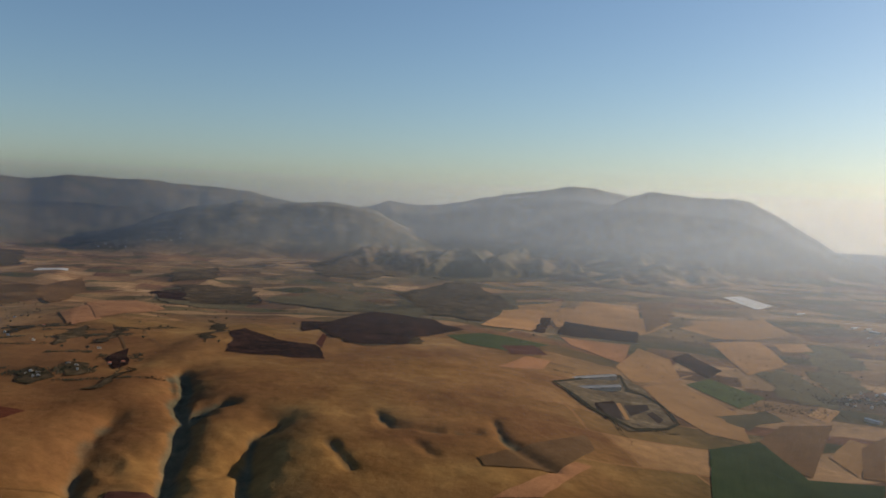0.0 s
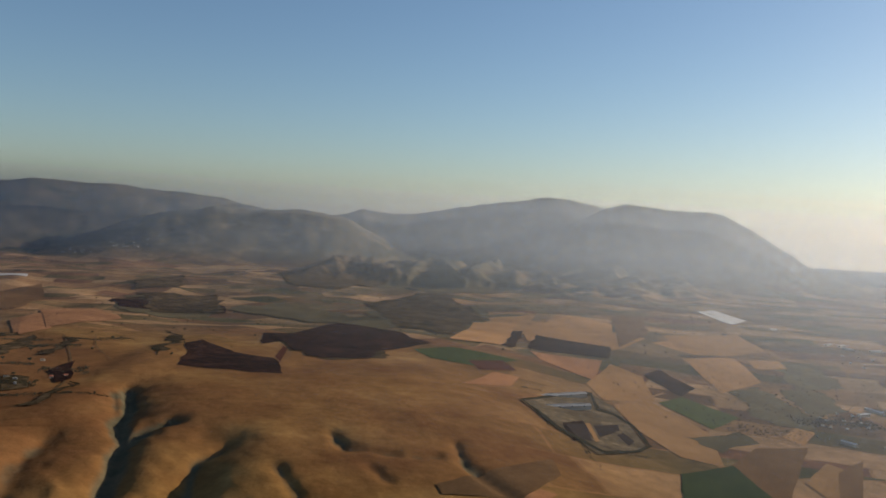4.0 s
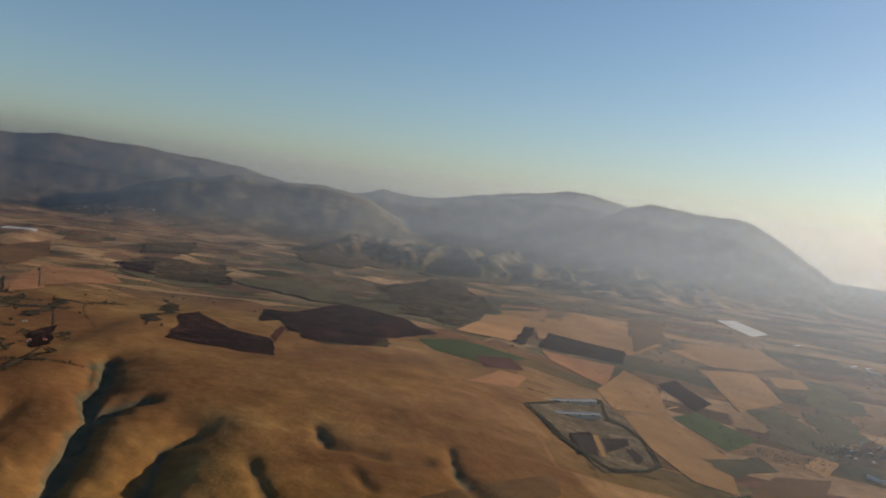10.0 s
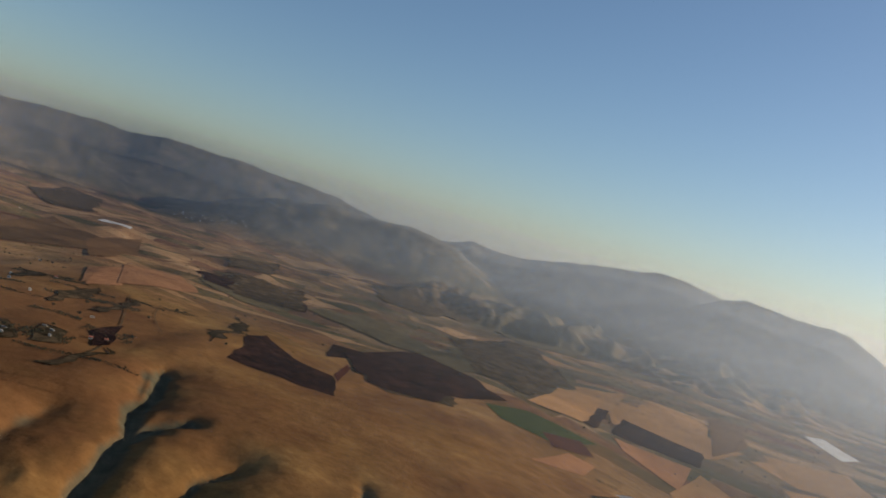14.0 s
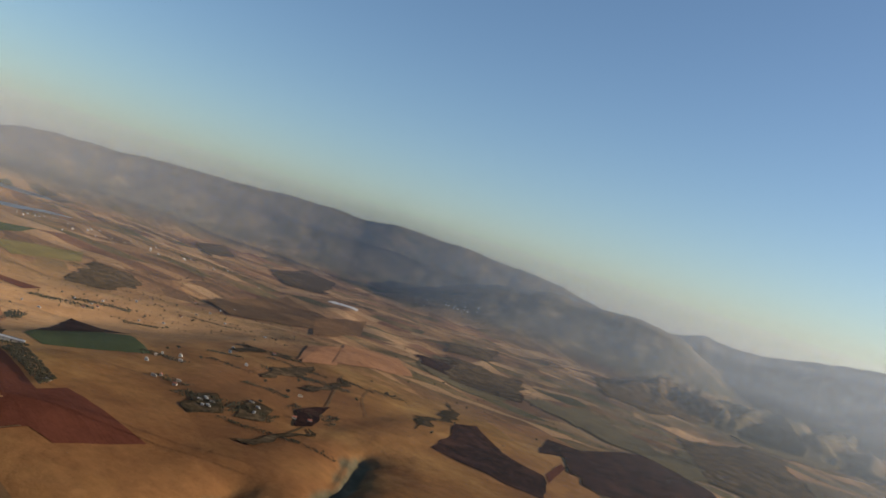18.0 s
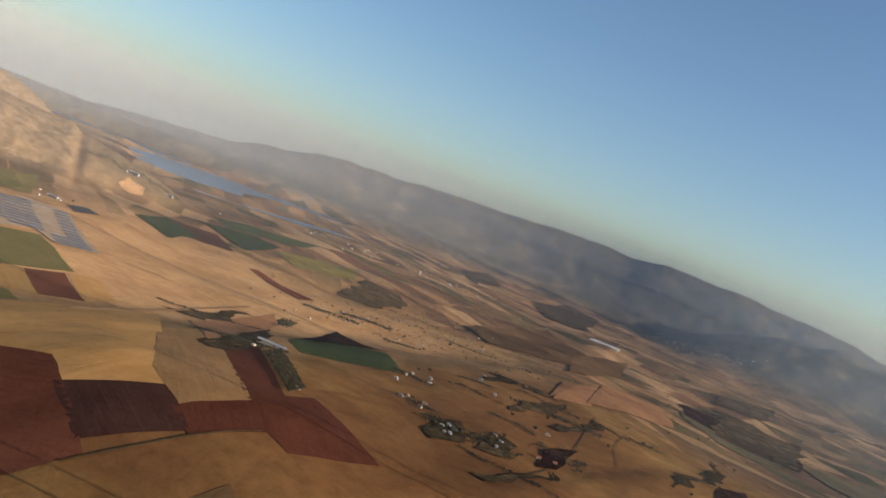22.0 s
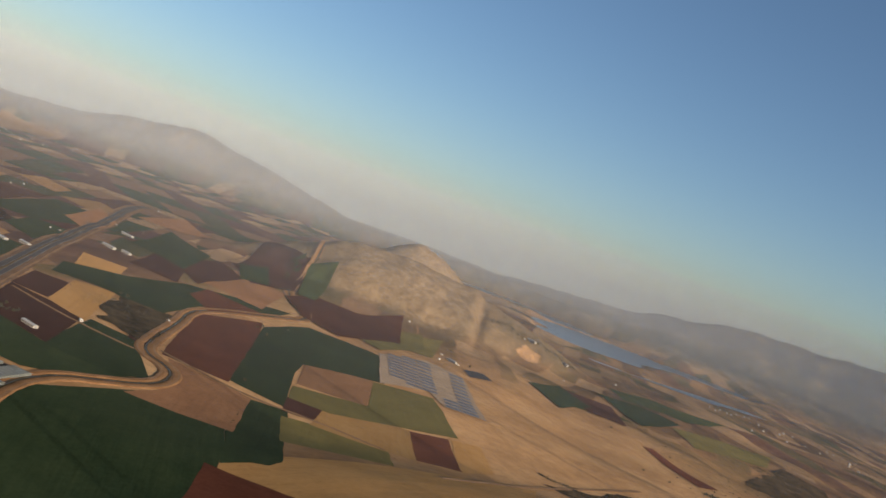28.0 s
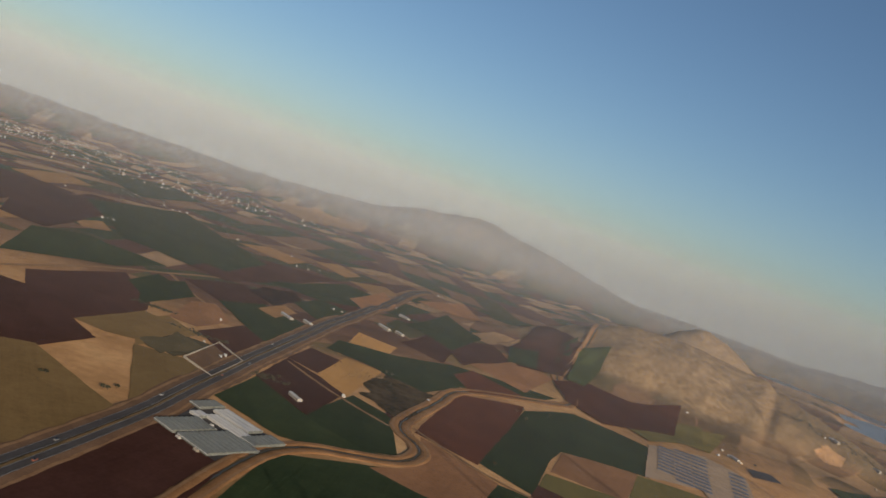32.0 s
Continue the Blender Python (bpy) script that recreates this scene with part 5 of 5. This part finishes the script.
first = solar_table()
su, sv = Vector((0.259, 0.966)), Vector((-0.966, 0.259))
n = 0
for i in range(-10, 11):
    for j in range(-8, 9):
        c = Vector((-1270, 900)) + sv * (i * 20.0) + su * (j * 25.0 + (6 if j > 0 else 0))
        lane = min(seg_dist(c, (-1406, 903), (-1197, 832)), seg_dist(c, (-1345, 950), (-1116, 901)))
        if lane > 5.5 and inside(c, SOLAR) and all(inside(c + su * q, SOLAR) for q in (-9, 9)):
            m = pose(c.x, c.y, float(ground_z(c.x, c.y)) + 1.0, 0, 0, math.degrees(math.atan2(su.y, su.x)))
            if n == 0:
                first.matrix_basis = m
            else:
                copy_thing(first, m)
            n += 1

pond = drape("pond", ((-1430, 1026), (-1468, 1084), (-1408, 1076), (-1379, 1018)), plain("pond_liner", (0.03, 0.026, 0.026), 0.75, 0.2), 0.9)
tagged(pond, "black lined irrigation pond with straight edges", "pond", kind="structure")

# ---- walled lot beside the highway ----
LOT = ((-1006, 234), (-1114, 243), (-1064, 285), (-968, 276))
tagged(drape("yard", LOT, VERGE, 0.9), "paved walled yard of the roadside depot", "yard", kind="structure")
wall = new("boundary_wall")
tagged(wall, "low white boundary wall round the roadside depot", "wall")
for a, b in zip(LOT, LOT[1:] + LOT[:1]):
    ln = math.dist(a, b)
    bm = boxes((0, ln, -0.15, 0.15, 0, 2.4))
    bm.transform(pose(a[0], a[1], float(ground_z(*a)) + 0.5, 0, 0, math.degrees(math.atan2(b[1] - a[1], b[0] - a[0]))))
    part("wall_panel", bm, CREAM, wall)

# ---- cars on the highway ----
def car(mat, label):
    ob = new("car")
    tagged(ob, label, "car", "cars on the highway")
    bm = boxes((-2.2, 2.2, -0.9, 0.9, 0.35, 1.0))
    part("body", bm, mat, ob)
    bm = boxes((-1.3, 1.0, -0.8, 0.8, 1.0, 1.55))
    for v in bm.verts:
        if v.co.z > 1.2:
            v.co.x *= 0.72
            v.co.y *= 0.88
    part("cabin", bm, DARKGLASS, ob)
    for x in (-1.4, 1.4):
        for y in (-0.85, 0.85):
            bm = bmesh.new()
            bmesh.ops.create_cone(bm, cap_ends=True, segments=10, radius1=0.34, radius2=0.34, depth=0.22, matrix=Matrix.Translation((x, y, 0.34)) @ Matrix.Rotation(radians(90), 4, "X"))
            part("wheel", bm, plain("tyre", (0.02, 0.02, 0.02)), ob)
    return ob


CARS = [car(WHITE, "white saloon car driving lane of the highway"), car(REDTILE, "dark red saloon car on the highway"), car(GREYSHEET, "grey saloon car on the highway")]
seen = set()
for k, (q, lane) in enumerate(((0.06, 7.2), (0.11, -7.2), (0.13, 4.4), (0.21, 7.2), (0.27, -4.4), (0.31, -7.2), (0.37, 7.2), (0.43, -7.2), (0.52, 4.4), (0.6, -4.6))):
    i = int(q * (len(HIGHWAY) - 1))
    t, nn = along(HIGHWAY)
    x, y = HIGHWAY[i] + nn[i] * lane
    m = pose(x, y, float(ground_z(*HIGHWAY[i])) + 2.03, 0, 0, math.degrees(math.atan2(t[i][1], t[i][0])) + (180 if lane > 0 else 0))
    c = CARS[k % 3]
    if k < 3:
        c.matrix_basis = m
    else:
        copy_thing(c, m)

# ---- trees ----
def leaf_material(name, lo, hi):
    k = Mat(name, 0.9, 0.15)
    p = k.pos()
    oi = k.n("ObjectInfo")
    n = k.math("ADD", k.math("MULTIPLY", k.noise(p, 1.3, 5, 0.7), 0.7), k.math("MULTIPLY", oi.outputs["Random"], 0.3))
    k.color(k.ramp(n, (0.3, lo), (0.75, hi))).bump(k.noise(p, 2.5, 5), 0.8, 0.5)
    return k.m


LEAF = leaf_material("olive_leaves", (0.024, 0.023, 0.013), (0.060, 0.054, 0.028))
BARK = plain("bark", (0.10, 0.07, 0.05))


def clumps(bm, spots, rng):
    """Many small uneven leaf clumps: rough eight-sided lumps with jittered corners."""
    for x, y, z, r in spots:
        top, bot = bm.verts.new((x + rng.uniform(-0.3, 0.3) * r, y, z + r * rng.uniform(0.6, 1.0))), bm.verts.new((x, y, z - r * rng.uniform(0.5, 0.8)))
        n = 5
        a0 = rng.uniform(0, 6.28)
        ring = [bm.verts.new((x + r * rng.uniform(0.65, 1.25) * math.cos(a0 + 6.283 * k / n), y + r * rng.uniform(0.65, 1.25) * math.sin(a0 + 6.283 * k / n), z + r * rng.uniform(-0.35, 0.3))) for k in range(n)]
        for k in range(n):
            bm.faces.new((ring[k], ring[(k + 1) % n], top))
            bm.faces.new((ring[(k + 1) % n], ring[k], bot))


def tree(h, w, seed):
    rng = random.Random(seed)
    ob = new("tree")
    tagged(ob, "dark green broad crowned tree on dry ground", "tree", "farm trees")
    bm = bmesh.new()
    bmesh.ops.create_cone(bm, cap_ends=True, segments=7, radius1=0.32, radius2=0.12, depth=h * 0.6, matrix=Matrix.Translation((0, 0, h * 0.25)))
    for k in range(4):
        a = rng.uniform(0, 6.28)
        bmesh.ops.create_cone(bm, cap_ends=False, segments=5, radius1=0.12, radius2=0.04, depth=w * 0.6, matrix=Matrix.Translation((0.2 * w * math.cos(a), 0.2 * w * math.sin(a), h * 0.5)) @ Matrix.Rotation(a, 4, "Z") @ Matrix.Rotation(radians(50), 4, "Y"))
    part("trunk", bm, BARK, ob)
    bm = bmesh.new()
    spots = []
    for k in range(34):
        a, q, zz = rng.uniform(0, 6.28), rng.uniform(0, 1) ** 0.6, rng.uniform(-1, 1)
        rr = w * 0.5 * q * math.sqrt(max(0.1, 1 - zz * zz * 0.8))
        spots.append((rr * math.cos(a), rr * math.sin(a), h * 0.64 + zz * h * 0.3, w * rng.uniform(0.10, 0.19)))
    clumps(bm, spots, rng)
    part("crown", bm, LEAF, ob)
    return ob


TREES = [tree(3.8, 4.6, 1), tree(4.4, 5.2, 2), tree(3.4, 4.2, 3)]
tree_n = [0]


def plant(x, y, rng, s=1.0):
    k = tree_n[0]
    tree_n[0] += 1
    m = pose(x, y, float(ground_z(x, y)) + 0.9, 0, 0, rng.uniform(0, 360))
    t = TREES[k % 3]
    if k < 3:
        t.matrix_basis = m
        return
    t.scale = (1, 1, 1)
    copy_thing(t, m)


rng = random.Random(7)
ORCHARD = ((-629, 857), (-643, 891), (-525, 826), (-508, 791))
for i in range(16):
    for j in range(5):
        x, y = lerp2((ORCHARD[0], ORCHARD[3], ORCHARD[2], ORCHARD[1]), (i + 0.5) / 16, (j + 0.5) / 5)
        plant(x + rng.uniform(-0.8, 0.8), y + rng.uniform(-0.8, 0.8), rng)


def scrub_patch(count, x, y, a, b, turn, size, seed, label="low dark green bushes scattered on dry ground"):
    """Uncounted low bushes scattered in an oval."""
    r = random.Random(seed)
    bm = bmesh.new()
    spots = []
    for _ in range(count * 3):
        u, v = a * r.uniform(-1, 1), (b + 2) * r.gauss(0, 0.7)
        px, py = x + u * math.cos(radians(turn)) - v * math.sin(radians(turn)), y + u * math.sin(radians(turn)) + v * math.cos(radians(turn))
        px, py = px + 9 * (float(vnoise(px / 20, py / 20, 64)) - 0.5), py + 9 * (float(vnoise(px / 20, py / 20, 65)) - 0.5)
        s = size * (0.3 + 0.75 * r.random() ** 2)
        spots.append((px, py, s * 0.35, s))
    zz = ground_z([s[0] for s in spots], [s[1] for s in spots])
    clumps(bm, [(s[0], s[1], s[2] + float(z) + 0.4, s[3]) for s, z in zip(spots, zz)], r)
    me = bpy.data.meshes.new("bushes")
    bm.to_mesh(me)
    bm.free()
    me.materials.append(LEAF)
    return tagged(new("bushes", me), label, "bushes", kind="stuff")

# ---- bushes and single trees: plan, spread, size ----
scrub_patch(140, -465, 960, 34, 10, 11, 1.28, 0)
scrub_patch(90, -426, 983, 24, 10, 11, 1.28, 1)
scrub_patch(70, -410, 1065, 22, 10, 11, 1.16, 2)
scrub_patch(50, -383, 1074, 6, 14, 11, 1.16, 3)
scrub_patch(140, -489, 1235, 40, 7, 11, 1.04, 4)
scrub_patch(120, -552, 1272, 42, 6, 11, 1.04, 5)
scrub_patch(80, -478, 1316, 26, 5, 11, 1.04, 6)
scrub_patch(90, -477, 1086, 30, 6, 11, 1.04, 7)
scrub_patch(140, -369, 939, 60, 3, 11, 1.04, 8)
scrub_patch(70, -563, 1130, 30, 4, 11, 0.93, 9)
scrub_patch(70, -667, 1327, 22, 5, 11, 1.16, 10)
scrub_patch(60, -619, 1332, 20, 5, 11, 1.16, 11)
scrub_patch(100, -925, 1573, 45, 4, 11, 1.04, 12)
scrub_patch(80, -607, 1061, 30, 6, 11, 1.16, 13)
scrub_patch(50, -528, 982, 20, 4, 11, 1.16, 14)
scrub_patch(180, -1014, 1305, 50, 10, 37, 1.39, 25)
scrub_patch(180, -1001, 1380, 50, 10, 37, 1.39, 26)
scrub_patch(120, -904, 1120, 12, 24, 37, 1.51, 27)
scrub_patch(180, -688, 874, 50, 7, 37, 1.28, 28)
scrub_patch(160, -879, 971, 70, 3, 37, 1.04, 29)
scrub_patch(60, -613, 1187, 22, 4, 37, 1.16, 30)
scrub_patch(80, -594, 1310, 26, 5, 37, 1.16, 31)
scrub_patch(100, -524, 1210, 40, 5, 37, 1.16, 32)
scrub_patch(80, -875, 1330, 26, 6, 37, 1.39, 33)
scrub_patch(60, -444, 1353, 22, 6, 37, 1.04, 34)
scrub_patch(240, -1320, 1683, 60, 30, 37, 1.28, 35)
scrub_patch(120, -1127, 214, 40, 3, 90, 1.51, 36)
scrub_patch(100, -1188, 136, 32, 3, 90, 1.51, 37)
scrub_patch(44, -1045, 311, 14, 4, 90, 1.51, 38)
scrub_patch(44, -1039, 329, 14, 4, 90, 1.51, 39)
scrub_patch(160, -1193, 452, 60, 25, 90, 1.16, 40)
scrub_patch(320, -2828, -510, 300, 40, 90, 2.32, 41)
scrub_patch(400, -4345, -944, 400, 60, 90, 2.90, 42)
scrub_patch(400, -4327, -384, 400, 50, 90, 2.90, 43)
scrub_patch(120, -1920, 1225, 90, 10, 80, 1.16, 44)
scrub_patch(200, -1856, 1373, 120, 10, 80, 1.74, 45)
scrub_patch(400, -3041, 2099, 200, 30, 55, 2.32, 46)
scrub_patch(400, -2949, 2716, 260, 40, 55, 2.32, 47)
scrub_patch(320, -2357, 2762, 260, 25, 55, 2.32, 48)
scrub_patch(100, 216, 1218, 50, 2, 0, 0.70, 49)
scrub_patch(100, 168, 1059, 3, 50, 0, 0.70, 50)
scrub_patch(100, 200, 951, 3, 50, 0, 0.70, 51)
scrub_patch(100, 286, 1087, 3, 50, 0, 0.70, 52)
scrub_patch(80, 242, 939, 30, 2, 0, 0.70, 53)
scrub_patch(240, 598, 1188, 60, 20, -1, 1.74, 54)
scrub_patch(120, 478, 1118, 60, 25, -1, 1.16, 55)

scrub_patch(420, -1300, 2000, 800, 240, 125, 2.3, 60, "scattered dark trees and bushes over the rolling plain")
scrub_patch(420, -2300, 60, 620, 330, 100, 2.4, 62, "scattered dark trees and bushes over the rolling plain")
scrub_patch(420, 60, 2300, 900, 500, 10, 2.6, 63, "scattered dark trees and bushes over the rolling plain")
scrub_patch(260, 620, 1350, 300, 260, 60, 1.8, 64, "scattered dark trees and bushes over the rolling plain")

plant(-816, 170, rng)
plant(-817, 174, rng)
plant(-828, 219, rng)
plant(-830, 223, rng)
plant(-840, 227, rng)
plant(-1985, 849, rng)
plant(-1602, 2087, rng)
plant(-546, 834, rng)
plant(-680, 890, rng)
plant(-968, 1165, rng)
plant(-1068, 1354, rng)
plant(-1015, 1333, rng)
plant(-1016, 1360, rng)
plant(-1024, 1425, rng)
plant(-926, 1398, rng)
plant(-628, 1226, rng)
plant(-586, 1101, rng)
plant(-630, 1114, rng)
plant(-611, 1029, rng)
plant(-499, 1112, rng)
plant(-497, 1184, rng)
plant(-461, 942, rng)
plant(-461, 963, rng)
plant(-451, 959, rng)
plant(-441, 1017, rng)
plant(-428, 977, rng)
plant(-462, 1104, rng)
plant(-681, 1327, rng)
plant(-733, 1497, rng)
plant(-447, 1346, rng)
plant(-437, 1354, rng)
plant(-393, 1547, rng)
plant(-906, 1499, rng)
plant(-630, 1094, rng)
plant(-995, 580, rng)
plant(-1266, 643, rng)
plant(-1332, 685, rng)
plant(-1609, 1071, rng)
plant(-1484, 1061, rng)
plant(-1862, 1348, rng)
plant(-1826, 1395, rng)
plant(-1034, 327, rng)
plant(-1051, 330, rng)
plant(-1261, 442, rng)
plant(-1256, 450, rng)
plant(-1295, 633, rng)
plant(-1310, 643, rng)
